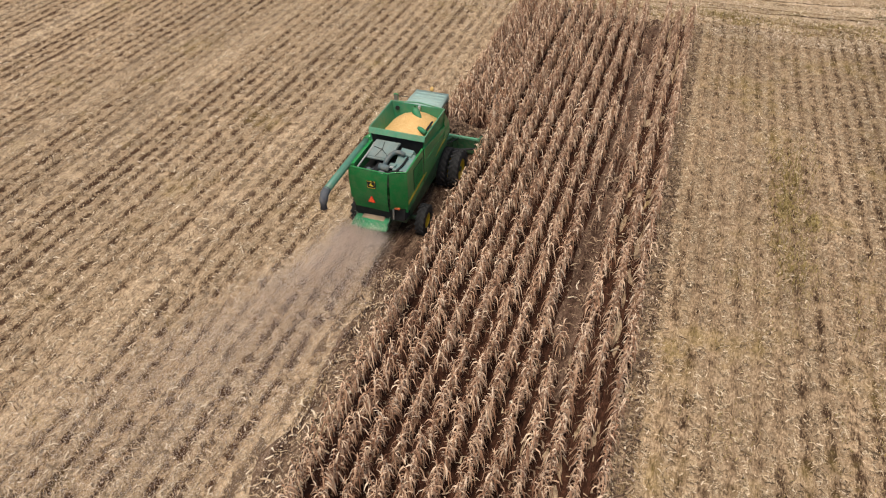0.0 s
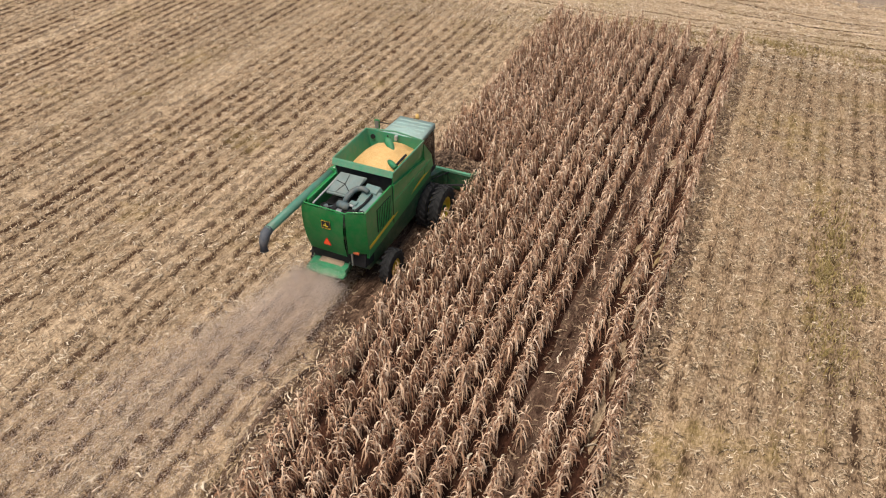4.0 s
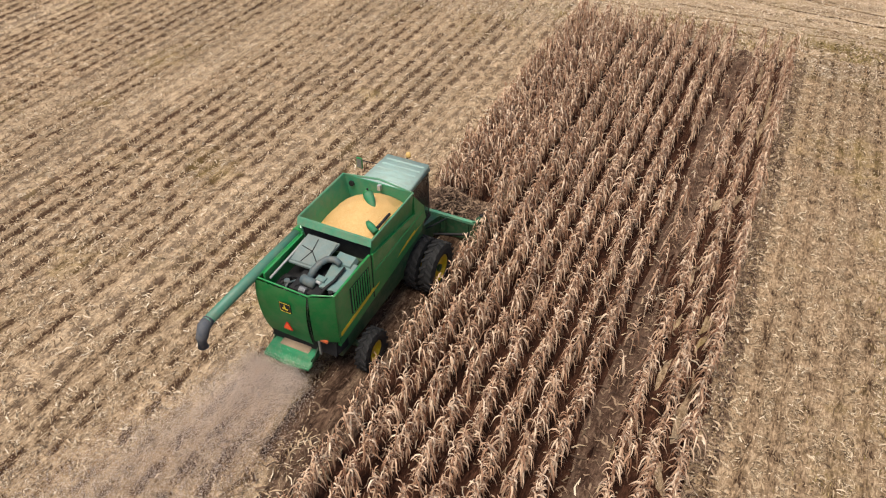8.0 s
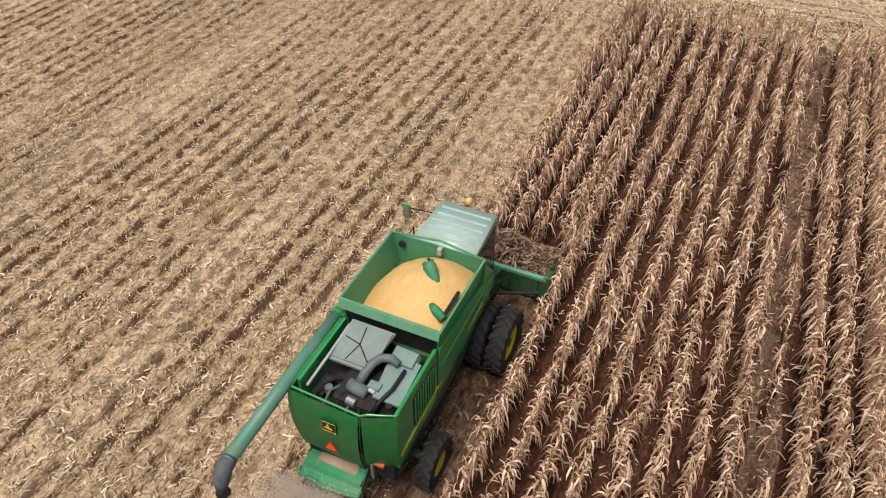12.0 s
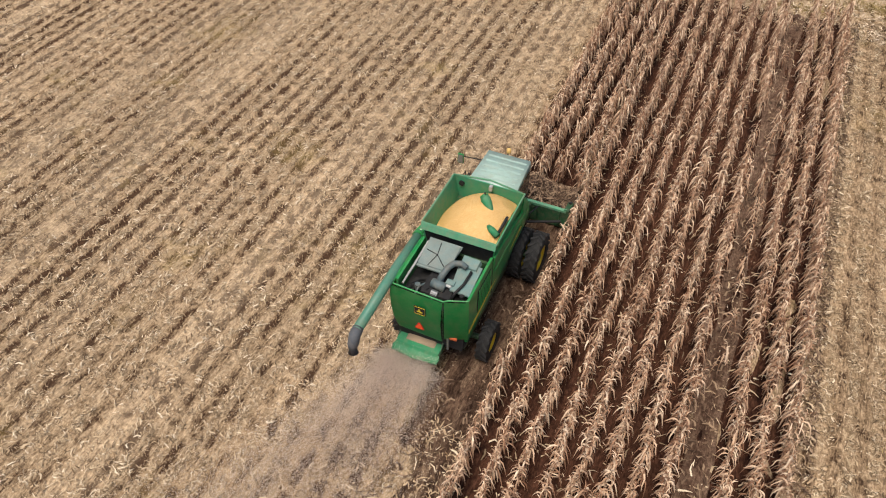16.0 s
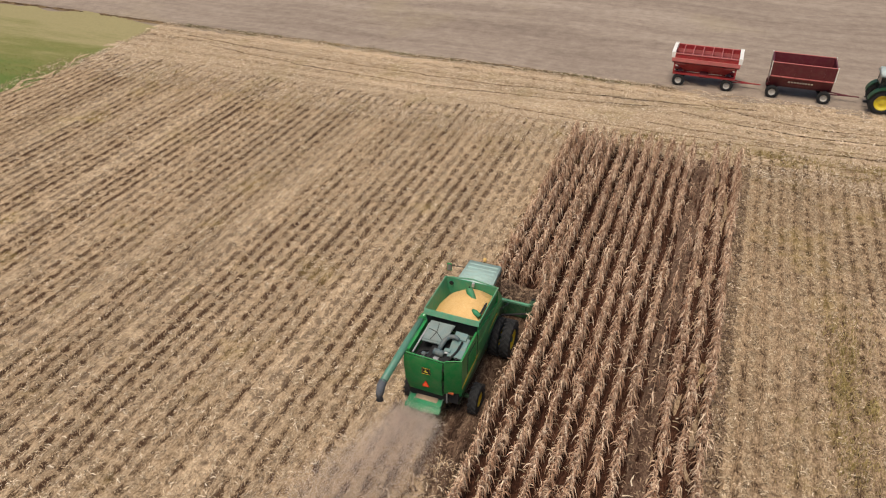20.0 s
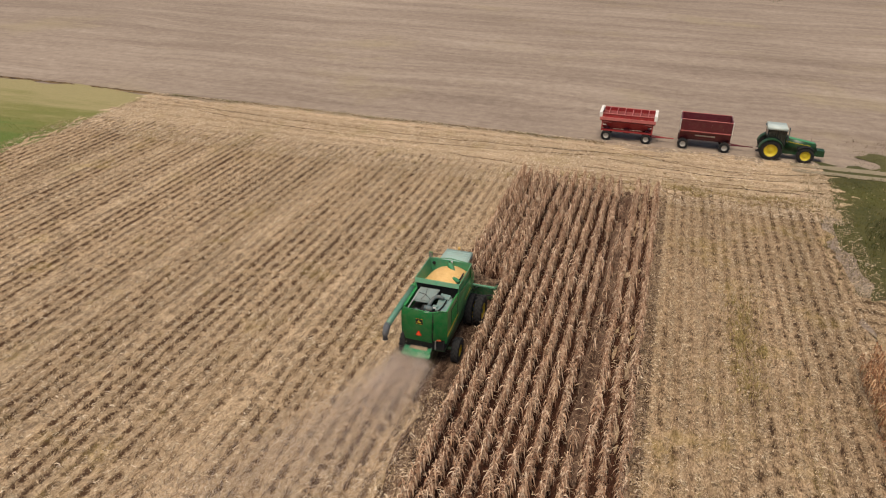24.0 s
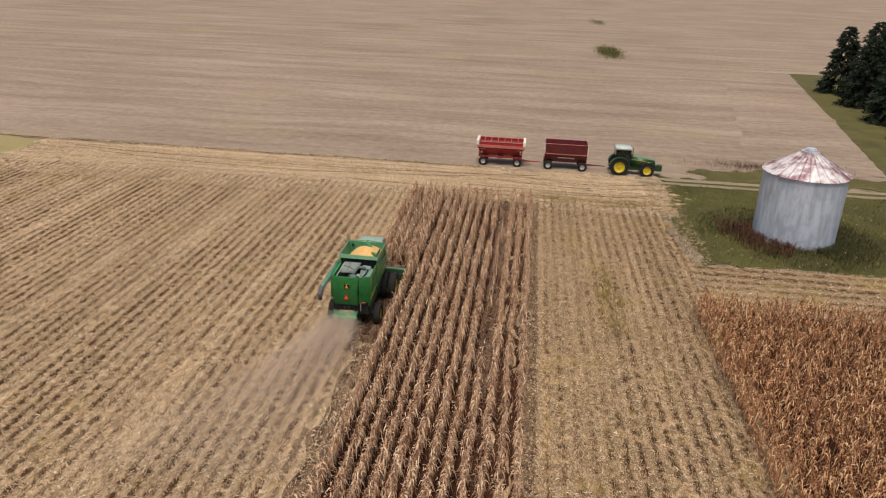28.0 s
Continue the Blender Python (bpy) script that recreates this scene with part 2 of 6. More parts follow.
STRAW_EAST = dry_leaf("weathered_corn_straw", (0.0, (0.07, 0.045, 0.026)), (0.35, (0.34, 0.238, 0.14)), (0.8, (0.64, 0.485, 0.307)), (1.0, (0.88, 0.74, 0.535)))
STUB = dry_leaf("cut_corn_stalk", (0.0, (0.2, 0.125, 0.07)), (0.5, (0.38, 0.26, 0.15)), (1.0, (0.55, 0.42, 0.27)))
CHAFF = dry_leaf("chaff_and_dust", (0.0, (0.86, 0.73, 0.62)), (0.5, (0.93, 0.81, 0.71)), (1.0, (0.97, 0.89, 0.8)), thin=0.5)
GRASS_BLADE = dry_leaf("grass_blades", (0.0, (0.042, 0.045, 0.007)), (0.6, (0.09, 0.088, 0.016)), (1.0, (0.2, 0.16, 0.042)))
WEED = dry_leaf("green_weeds", (0.0, (0.06, 0.07, 0.02)), (0.6, (0.12, 0.13, 0.04)), (1.0, (0.2, 0.18, 0.07)))
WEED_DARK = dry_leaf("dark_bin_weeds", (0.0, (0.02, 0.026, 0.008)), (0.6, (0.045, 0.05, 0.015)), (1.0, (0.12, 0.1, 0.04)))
GOLD_WEED = dry_leaf("yellowing_weeds", (0.0, (0.2, 0.145, 0.045)), (0.6, (0.37, 0.275, 0.1)), (1.0, (0.54, 0.42, 0.2)))
BRUSH = dry_leaf("reddish_brush", (0.0, (0.035, 0.016, 0.012)), (0.6, (0.08, 0.034, 0.022)), (1.0, (0.17, 0.08, 0.04)))
NEEDLE = dry_leaf("spruce_needles", (0.0, (0.012, 0.022, 0.014)), (0.6, (0.025, 0.04, 0.024)), (1.0, (0.05, 0.065, 0.038)))
BARK = surface("spruce_bark", (0.09, 0.06, 0.045), 0.9, var=0.35, fine=15, bump=0.5)
FIELD = row_ground("stubble_ground", (0.76, 0.59, 0.4), (0.5, 0.367, 0.232), (0.1, 0.057, 0.034), offset=11.0, amount=0.62, windrow=0.3)
FIELD_EAST = row_ground("weedy_stubble_ground", (0.73, 0.555, 0.365), (0.42, 0.298, 0.185), (0.08, 0.047, 0.028), offset=11.0, amount=0.42, weeds=0.4, weed_color=(0.38, 0.28, 0.08))
HEADLAND = row_ground("headland_ground", (0.85, 0.69, 0.49), (0.65, 0.5, 0.335), (0.17, 0.112, 0.06), spacing=1.7, axis="Y", amount=0.3, weeds=0.45, weed_color=(0.33, 0.26, 0.09))
# darker than bare soil: the shade between corn rows is in the colour
SOIL = row_ground("soil_with_painted_shade", (0.13, 0.06, 0.037), (0.06, 0.027, 0.017), (0.021, 0.0095, 0.0065), offset=11.0, amount=0.4, weeds=0.0)


HEADLAND_DULL = row_ground("trodden_headland_ground", (0.62, 0.475, 0.31), (0.42, 0.305, 0.19), (0.13, 0.085, 0.048), spacing=1.3, axis="Y", amount=0.5, weeds=0.4)
GAP_SOIL = row_ground("bare_gap_soil", (0.3, 0.205, 0.15), (0.17, 0.105, 0.074), (0.07, 0.04, 0.028), offset=11.0, amount=0.3, weeds=0.0)
FRESH_CUT = row_ground("fresh_cut_ground", (0.33, 0.235, 0.162), (0.175, 0.115, 0.078), (0.05, 0.029, 0.02), offset=11.0, amount=0.35, weeds=0.0)
# dark crushed soil, deepened by the combine's shade put into the colour
WHEEL_SOIL = row_ground("crushed_soil_and_shade", (0.23, 0.152, 0.105), (0.105, 0.064, 0.043), (0.03, 0.017, 0.012), offset=11.0, amount=0.3, weeds=0.0)
TRACK = row_ground("pressed_track", (0.5, 0.37, 0.22), (0.25, 0.17, 0.095), (0.09, 0.058, 0.032), spacing=1.3, axis="Y", amount=0.5)


def n_color(n, link, coord, scale):
    t = n.new("ShaderNodeTexNoise")
    t.inputs["Scale"].default_value = scale
    link(coord, t.inputs["Vector"])
    return t.outputs["Color"]


def tilled_material(name="bare_tilled_ground", turn=3.5):
    """Worked soil with streaks along the way it was tilled."""
    m, n, link, b = nodes_of(name)
    pos = n.new("ShaderNodeNewGeometry").outputs["Position"]
    mp = n.new("ShaderNodeMapping")
    mp.inputs["Rotation"].default_value = (0, 0, radians(turn))
    mp.inputs["Scale"].default_value = (0.07, 1.0, 1)
    swing = n.new("ShaderNodeVectorMath")
    swing.operation = "MULTIPLY_ADD"
    link(n_color(n, link, pos, 0.035), swing.inputs[0])
    swing.inputs[1].default_value = (9, 9, 0)
    link(pos, swing.inputs[2])
    link(swing.outputs[0], mp.inputs[0])
    streak = noise_node(n, link, mp.outputs[0], 0.2, 7, 0.68)
    thin = noise_node(n, link, mp.outputs[0], 1.1, 5, 0.65)
    cloud = noise_node(n, link, pos, 0.03, 4)
    speck = noise_node(n, link, pos, 9, 4, 0.7)
    mottle = noise_node(n, link, pos, 0.8, 6, 0.75)
    f = math_node(n, link, "ADD", math_node(n, link, "MULTIPLY", streak, 0.42), math_node(n, link, "ADD", math_node(n, link, "MULTIPLY", thin, 0.2), math_node(n, link, "MULTIPLY", mottle, 0.38)))
    col = ramp_node(n, link, f, (0.36, (0.225, 0.172, 0.136)), (0.5, (0.345, 0.272, 0.213)), (0.66, (0.49, 0.403, 0.32)))
    col = mix_node(n, link, 0.55, col, ramp_node(n, link, cloud, (0.35, (0.7, 0.68, 0.67)), (0.65, (1, 1, 1))), "MULTIPLY")
    col = mix_node(n, link, 0.3, col, ramp_node(n, link, speck, (0.35, (0.5, 0.46, 0.42)), (0.6, (1, 1, 1))), "MULTIPLY")
    tint = noise_node(n, link, pos, 0.045, 5, 0.6)
    col = mix_node(n, link, ramp_node(n, link, tint, (0.55, (0, 0, 0)), (0.72, (0.4,) * 3)), col, (0.36, 0.29, 0.15))
    link(col, b.inputs["Base Color"])
    b.inputs["Roughness"].default_value = 0.95
    b.inputs["Specular IOR Level"].default_value = 0.1
    bump_node(n, link, b, speck, 0.6, 0.04)
    return m


TILLED = tilled_material()
TILLED_SIDE = tilled_material("tilled_side_ground", -78.0)
GRASS = surface("grass_ground", (0.062, 0.062, 0.011), 0.95, var=0.5, coarse=0.16, fine=7, bump=0.6, dust=0.4, dust_color=(0.15, 0.12, 0.04))
def meadow_material():
    """Meadow: fresh green along the stubble, dry yellow hay towards the tilled field, in broken drifts."""
    m, n, link, b = nodes_of("meadow_ground")
    pos = n.new("ShaderNodeNewGeometry").outputs["Position"]
    sep = n.new("ShaderNodeSeparateXYZ")
    link(pos, sep.inputs[0])
    mp = n.new("ShaderNodeMapping")
    mp.inputs["Scale"].default_value = (0.2, 1, 1)
    link(pos, mp.inputs[0])
    drift = noise_node(n, link, mp.outputs[0], 0.25, 6, 0.7)
    ripe = math_node(n, link, "ADD", math_node(n, link, "MULTIPLY", math_node(n, link, "SUBTRACT", sep.outputs["Y"], 29.0), 0.035), drift)
    col = ramp_node(n, link, ripe, (0.35, (0.115, 0.165, 0.028)), (0.56, (0.2, 0.19, 0.052)), (0.78, (0.33, 0.275, 0.125)))
    speck = noise_node(n, link, pos, 6, 4, 0.7)
    col = mix_node(n, link, 0.45, col, ramp_node(n, link, speck, (0.35, (0.55, 0.55, 0.5)), (0.62, (1, 1, 1))), "MULTIPLY")
    link(col, b.inputs["Base Color"])
    b.inputs["Roughness"].default_value = 0.95
    bump_node(n, link, b, speck, 0.6, 0.05)
    return m


MEADOW = meadow_material()
STRIP = surface("mown_strip_ground", (0.078, 0.072, 0.017), 0.95, var=0.4, coarse=0.15, fine=5, bump=0.6, dust=0.4, dust_color=(0.19, 0.15, 0.06))
MEADOW_BLADE = dry_leaf("meadow_blades", (0.0, (0.1, 0.14, 0.025)), (0.6, (0.18, 0.2, 0.042)), (1.0, (0.3, 0.27, 0.09)))
AUGER = surface("auger_tube_green", (0.07, 0.22, 0.15), 0.5, var=0.15, dust=0.3)
TRODDEN = surface("trodden_dirt", (0.27, 0.205, 0.155), 0.95, var=0.3, coarse=0.5, fine=9, bump=0.5, dust=0.5, dust_color=(0.4, 0.32, 0.22))
LANE = surface("packed_dirt_lane", (0.27, 0.218, 0.145), 0.95, var=0.2, coarse=0.5, fine=12, bump=0.4, dust=0.5, dust_color=(0.2, 0.17, 0.08))


def silo_material(name, base, rust, much):
    m, n, link, b = nodes_of(name)
    at = n.new("ShaderNodeNewGeometry").outputs["Position"]
    mp = n.new("ShaderNodeMapping")
    mp.inputs["Scale"].default_value = (1.7, 1.7, 0.3)
    link(at, mp.inputs[0])
    run = noise_node(n, link, mp.outputs[0], 1.3, 4, 0.62)
    spot = noise_node(n, link, at, 0.75, 5, 0.65)
    col = ramp_node(n, link, run, (0.34, tuple(c * 0.74 for c in base)), (0.52, base), (0.66, tuple(min(1, c * 1.15) for c in base)))
    col = mix_node(n, link, 0.5, col, ramp_node(n, link, n.new("ShaderNodeObjectInfo").outputs["Random"], (0, (0.93, 0.935, 0.94)), (1, (1, 1, 1))), "MULTIPLY")
    col = mix_node(n, link, ramp_node(n, link, spot, (0.62 - much, (0, 0, 0)), (0.76 - much, (0.85,) * 3)), col, rust)
    link(col, b.inputs["Base Color"])
    b.inputs["Metallic"].default_value, b.inputs["Roughness"].default_value = 0.25, 0.55
    w = n.new("ShaderNodeTexWave")
    w.bands_direction = "Z"
    w.inputs["Scale"].default_value = 3.0
    link(at, w.inputs["Vector"])
    bump_node(n, link, b, w.outputs["Fac"], 0.05, 0.008)
    return m


GALV = silo_material("galvanised_sheet", (0.57, 0.645, 0.77), (0.4, 0.47, 0.58), 0.09)
ROOF_TIN = silo_material("rusting_white_roof_tin", (0.78, 0.73, 0.76), (0.22, 0.06, 0.085), 0.15)
RIB_TIN = silo_material("worn_roof_rib_tin", (0.6, 0.56, 0.58), (0.17, 0.06, 0.07), 0.15)


# ---- building helpers ----
def thing(name, label, category, at=(0, 0, 0), turn=0.0, group="", kind=""):
    ob = new(name)
    ob.empty_display_size = 0.3
    ob.matrix_basis = pose(*at, 0, 0, turn)
    return tagged(ob, label, category, group, kind)


def link_mesh(name, bm, material, smooth=False):
    me = bpy.data.meshes.new(name)
    bm.to_mesh(me)
    bm.free()
    me.materials.append(material)
    if smooth:
        me.polygons.foreach_set("use_smooth", [True] * len(me.polygons))
    return new(name, me)


def part(name, bm, material, parent, label="", smooth=False):
    ob = link_mesh(name, bm, material, smooth)
    ob.parent = parent
    return tagged(ob, label)


def again(ob, m):
    """Another part like ob on the same mesh, under the same parent, at the pose m."""
    o = ob.copy()
    scene.collection.objects.link(o)
    o.matrix_basis = m
    return o


def soften(bm, width):
    edges = [e for e in bm.edges if len(e.link_faces) == 2 and e.calc_face_angle(0) > 0.5]
    bmesh.ops.bevel(bm, geom=edges, offset=width, segments=2, affect="EDGES", clamp_overlap=True)
    return bm


def hull_box(corners, bevel=0.02, bm=None):
    """A closed box from eight corners: four below, four above, both anticlockwise."""
    own = bm is None
    bm = bmesh.new() if own else bm
    v = [bm.verts.new(c) for c in corners]
    for f in ((3, 2, 1, 0), (4, 5, 6, 7), (0, 1, 5, 4), (1, 2, 6, 5), (2, 3, 7, 6), (3, 0, 4, 7)):
        bm.faces.new([v[i] for i in f])
    return soften(bm, bevel) if own and bevel else bm


def box(x0, x1, y0, y1, z0, z1, bevel=0.02, bm=None):
    return hull_box([(x0, y0, z0), (x1, y0, z0), (x1, y1, z0), (x0, y1, z0), (x0, y0, z1), (x1, y0, z1), (x1, y1, z1), (x0, y1, z1)], bevel, bm)


def tube(points, radius, sides=10, bm=None, cap=True):
    """A round bar or pipe along points; radius may be one number or one for each point."""
    bm = bmesh.new() if bm is None else bm
    pts = [Vector(p) for p in points]
    rad = [radius] * len(pts) if isinstance(radius, (int, float)) else list(radius)
    rings = []
    for i, p in enumerate(pts):
        d = (pts[min(i + 1, len(pts) - 1)] - pts[max(i - 1, 0)]).normalized()
        a = d.cross(Vector((0, 0, 1)) if abs(d.z) < 0.95 else Vector((1, 0, 0))).normalized()
        b = d.cross(a)
        rings.append([bm.verts.new(p + (a * math.cos(2 * math.pi * k / sides) + b * math.sin(2 * math.pi * k / sides)) * rad[i]) for k in range(sides)])
    for r, s in zip(rings, rings[1:]):
        for k in range(sides):
            bm.faces.new((r[k], r[(k + 1) % sides], s[(k + 1) % sides], s[k]))
    if cap:
        bm.faces.new(rings[0][::-1])
        bm.faces.new(rings[-1])
    return bm


def lathe(profile, sides=28, bm=None, axis="X", capped=True):
    """A turned body: profile of (along, radius) round the axis."""
    bm = bmesh.new() if bm is None else bm
    rings = []
    for a, r in profile:
        ring = []
        for k in range(sides):
            c, s = math.cos(2 * math.pi * k / sides) * r, math.sin(2 * math.pi * k / sides) * r
            ring.append(bm.verts.new((a, c, s) if axis == "X" else (c, s, a)))
        rings.append(ring)
    for r, s in zip(rings, rings[1:]):
        for k in range(sides):
            bm.faces.new((r[k], s[k], s[(k + 1) % sides], r[(k + 1) % sides]) if axis == "X" else (r[k], r[(k + 1) % sides], s[(k + 1) % sides], s[k]))
    if capped:
        bm.faces.new(rings[0])
        bm.faces.new(rings[-1][::-1])
    bmesh.ops.recalc_face_normals(bm, faces=bm.faces)
    return bm


def plate(outline, thick, bevel=0.01, at=None):
    """A flat plate of an outline in (u, v), thickened; at: maps (u, v, w) to a place."""
    bm = bmesh.new()
    at = at or (lambda u, v, w: (u, v, w))
    low = [bm.verts.new(at(u, v, 0)) for u, v in outline]
    top = [bm.verts.new(at(u, v, thick)) for u, v in outline]
    bm.faces.new(low[::-1])
    bm.faces.new(top)
    for i in range(len(outline)):
        j = (i + 1) % len(outline)
        bm.faces.new((low[i], low[j], top[j], top[i]))
    bmesh.ops.recalc_face_normals(bm, faces=bm.faces)
    return soften(bm, bevel) if bevel else bm


def mesh_from(name, verts, tris, material):
    """One mesh object from numpy arrays of places and triangles."""
    me = bpy.data.meshes.new(name)
    me.vertices.add(len(verts))
    me.vertices.foreach_set("co", np.ascontiguousarray(verts, dtype=np.float32).ravel())
    me.loops.add(tris.size)
    me.loops.foreach_set("vertex_index", np.ascontiguousarray(tris, dtype=np.int32).ravel())
    me.polygons.add(len(tris))
    me.polygons.foreach_set("loop_start", np.arange(0, tris.size, tris.shape[1], dtype=np.int32))
    me.update(calc_edges=True)
    me.materials.append(material)
    return me


def scatter(templates, pick, x, y, z, turn, size, lean=0.0, lean_way=None):
    """Copies of small templates (verts, tris) set at places: joined arrays."""
    vs, ts, base = [], [], 0
    for k, (tv, tt) in enumerate(templates):
        sel = np.nonzero(pick == k)[0]
        if not len(sel):
            continue
        c, s = np.cos(turn[sel])[:, None], np.sin(turn[sel])[:, None]
        p = tv[None] * size[sel][:, None, None]
        px, py, pz = p[..., 0] * c - p[..., 1] * s, p[..., 0] * s + p[..., 1] * c, p[..., 2]
        if lean_way is not None:
            l, w = lean[sel][:, None], lean_way[sel][:, None]
            px, py = px + pz * l * np.cos(w), py + pz * l * np.sin(w)
        out = np.stack([px + x[sel][:, None], py + y[sel][:, None], pz + z[sel][:, None]], -1)
        n, m = len(sel), len(tv)
        vs.append(out.reshape(-1, 3))
        ts.append((tt[None] + (base + np.arange(n) * m)[:, None, None]).reshape(-1, 3))
        base += n * m
    return np.concatenate(vs), np.concatenate(ts)


# ---- ground ----
def smooth_noise(rng, nx, ny, cell):
    """Clouds on a grid, between -1 and 1."""
    gx, gy = nx // cell + 3, ny // cell + 3
    g = rng.uniform(-1, 1, (gx, gy))
    u, v = np.arange(nx) / cell, np.arange(ny) / cell
    i, j = u.astype(int), v.astype(int)
    fu, fv = (u - i)[:, None], (v - j)[None]
    fu, fv = fu * fu * (3 - 2 * fu), fv * fv * (3 - 2 * fv)
    return (g[i][:, j] * (1 - fu) * (1 - fv) + g[i + 1][:, j] * fu * (1 - fv) + g[i][:, j + 1] * (1 - fu) * fv + g[i + 1][:, j + 1] * fu * fv)


def field_sheet(name, x0, x1, y0, y1, dx, dy, relief, material, label, base=0.012, ragged=0.0, seed=1):
    """A sheet of ground with its own relief, and edges that wander."""
    rng = np.random.default_rng(seed)
    nx, ny = int((x1 - x0) / dx) + 1, int((y1 - y0) / dy) + 1
    X, Y = np.meshgrid(np.linspace(x0, x1, nx), np.linspace(y0, y1, ny), indexing="ij")
    Z = base + np.maximum(0, relief(X, Y) + 0.03 * smooth_noise(rng, nx, ny, 2) + 0.03)
    if ragged:
        wx = ragged * (smooth_noise(rng, nx, ny, max(2, int(3 / dy))) + 0.5 * smooth_noise(rng, nx, ny, 2))
        edge = np.minimum(1, np.minimum(Y - y0, y1 - Y) / 3)
        side = np.maximum(0, 1 - np.minimum(X - x0, x1 - X) / 3)
        Y, X = Y + wx * (1 - edge), X + ragged * smooth_noise(rng, nx, ny, max(2, int(2 / dy))) * side
    verts = np.stack([X, Y, Z], -1).reshape(-1, 3)
    i, j = np.meshgrid(np.arange(nx - 1), np.arange(ny - 1), indexing="ij")
    a = (i * ny + j).ravel()
    quads = np.stack([a, a + ny, a + ny + 1, a + 1], 1)
    ob = new(name, mesh_from(name, verts, quads, material))
    return tagged(ob, label, "ground", kind="structure")


ROW, LAST_ROW = 0.762, 11.0          # spacing of the corn rows; the rightmost row of the standing strip
SHIFT = 16.0                         # how far the field's end lies ahead
CORN_END, ROW_END, FIELD_END = 13.3 + SHIFT, 16.0 + SHIFT, 26.4 + SHIFT


def row_relief(X, Y):
    return 0.05 * np.cos((X - LAST_ROW) * 2 * math.pi / ROW)


far = bmesh.new()
bmesh.ops.create_grid(far, x_segments=2, y_segments=2, size=2500)
tagged(link_mesh("ground", far, TILLED), "bare brown tilled field with pale streaks, to the horizon", "ground", kind="structure")
field_sheet("stubble_ground", -49.4, 10.6, -75, ROW_END + 0.5, 0.127, 0.55, row_relief, FIELD, "harvested corn stubble ground with straw along the rows", ragged=0.9, seed=22)
field_sheet("stubble_ground_east", 10.2, 24.2, -75, ROW_END + 0.5, 0.127, 0.55, row_relief, FIELD_EAST, "weedy stubble ground between the standing corn and the yard", base=0.016, ragged=0.9, seed=23)
field_sheet("headland_ground", -49.4, 27.5, ROW_END - 1.6, FIELD_END, 0.6, 0.22, lambda X, Y: 0.004 * np.cos(Y * 2 * math.pi / 0.9), HEADLAND,
            "flattened straw-covered headland of the corn field", base=0.018, ragged=0.8, seed=2)
field_sheet("headland_ground_east", 24.2, 80, 7.6, 16.4, 0.6, 0.25, lambda X, Y: 0.004 * np.cos(Y * 2 * math.pi / 0.9), HEADLAND_DULL,
            "flattened straw-covered headland beside the uncut corn", base=0.02, ragged=0.5, seed=3)
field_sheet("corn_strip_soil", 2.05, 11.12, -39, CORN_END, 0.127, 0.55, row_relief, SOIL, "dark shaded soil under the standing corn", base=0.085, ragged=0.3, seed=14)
field_sheet("gap_soil", 8.3, 9.12, -6.5, CORN_END, 0.127, 0.4, row_relief, GAP_SOIL, "bare brown soil where a row of corn is missing", base=0.12, ragged=0.2, seed=21)
field_sheet("fresh_cut_soil", 0.9, 2.35, -40, 8.35, 0.127, 0.4, row_relief, FRESH_CUT, "brown littered soil freshly bared beside the standing corn", base=0.075, ragged=0.35, seed=20)
# sheet of crushed soil that also paints the shade between combine and corn
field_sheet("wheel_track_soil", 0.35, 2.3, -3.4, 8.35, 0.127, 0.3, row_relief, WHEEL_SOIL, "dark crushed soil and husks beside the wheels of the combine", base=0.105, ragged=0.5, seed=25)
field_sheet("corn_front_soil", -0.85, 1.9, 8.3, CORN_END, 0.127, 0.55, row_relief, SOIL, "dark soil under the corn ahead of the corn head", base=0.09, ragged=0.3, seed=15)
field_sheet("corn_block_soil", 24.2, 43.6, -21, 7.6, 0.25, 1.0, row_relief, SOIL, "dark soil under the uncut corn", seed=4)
field_sheet("grass_yard", 25.2, 90, 16.1, 43.2, 0.5, 0.5, lambda X, Y: 0 * X, GRASS, "green grass yard round the grain bin", base=0.03, ragged=0.7, seed=5)
field_sheet("grass_verge", 30.5, 90, 43.0, 49.0, 0.5, 0.5, lambda X, Y: 0 * X, STRIP, "strip of grass beyond the dirt lane", base=0.03, ragged=1.2, seed=6)
field_sheet("grass_strip", 0, 60, 49.0, 150, 0.8, 0.8, lambda X, Y: 0 * X, STRIP, "mown grass strip below the spruces", base=0.03, ragged=0.12, seed=7).data.transform(Matrix(((1, 0.185, 0, 44.5), (0, 1, 0, 0), (0, 0, 1, 0), (0, 0, 0, 1))))
field_sheet("grass_meadow", -160, -48.6, -75, 42.4, 1.0, 1.0, lambda X, Y: 0 * X, MEADOW, "green meadow along the field edge", base=0.03, ragged=0.8, seed=8)
field_sheet("field_furrow", -100, 6.0, 42.3, 43.0, 0.4, 0.12, lambda X, Y: 0 * X, TRACK, "brown broken furrow between the stubble and the tilled field", base=0.024, ragged=0.5, seed=19)
field_sheet("tilled_side_strip", -16, 0.2, 50.0, 150, 0.8, 0.8, lambda X, Y: 0 * X, TILLED_SIDE, "tilled end strip worked along the grass, with pale wheel marks", base=0.006, ragged=0.45, seed=24).data.transform(Matrix(((1, 0.185, 0, 44.5), (0, 1, 0, 0), (0, 0, 1, 0), (0, 0, 0, 1))))
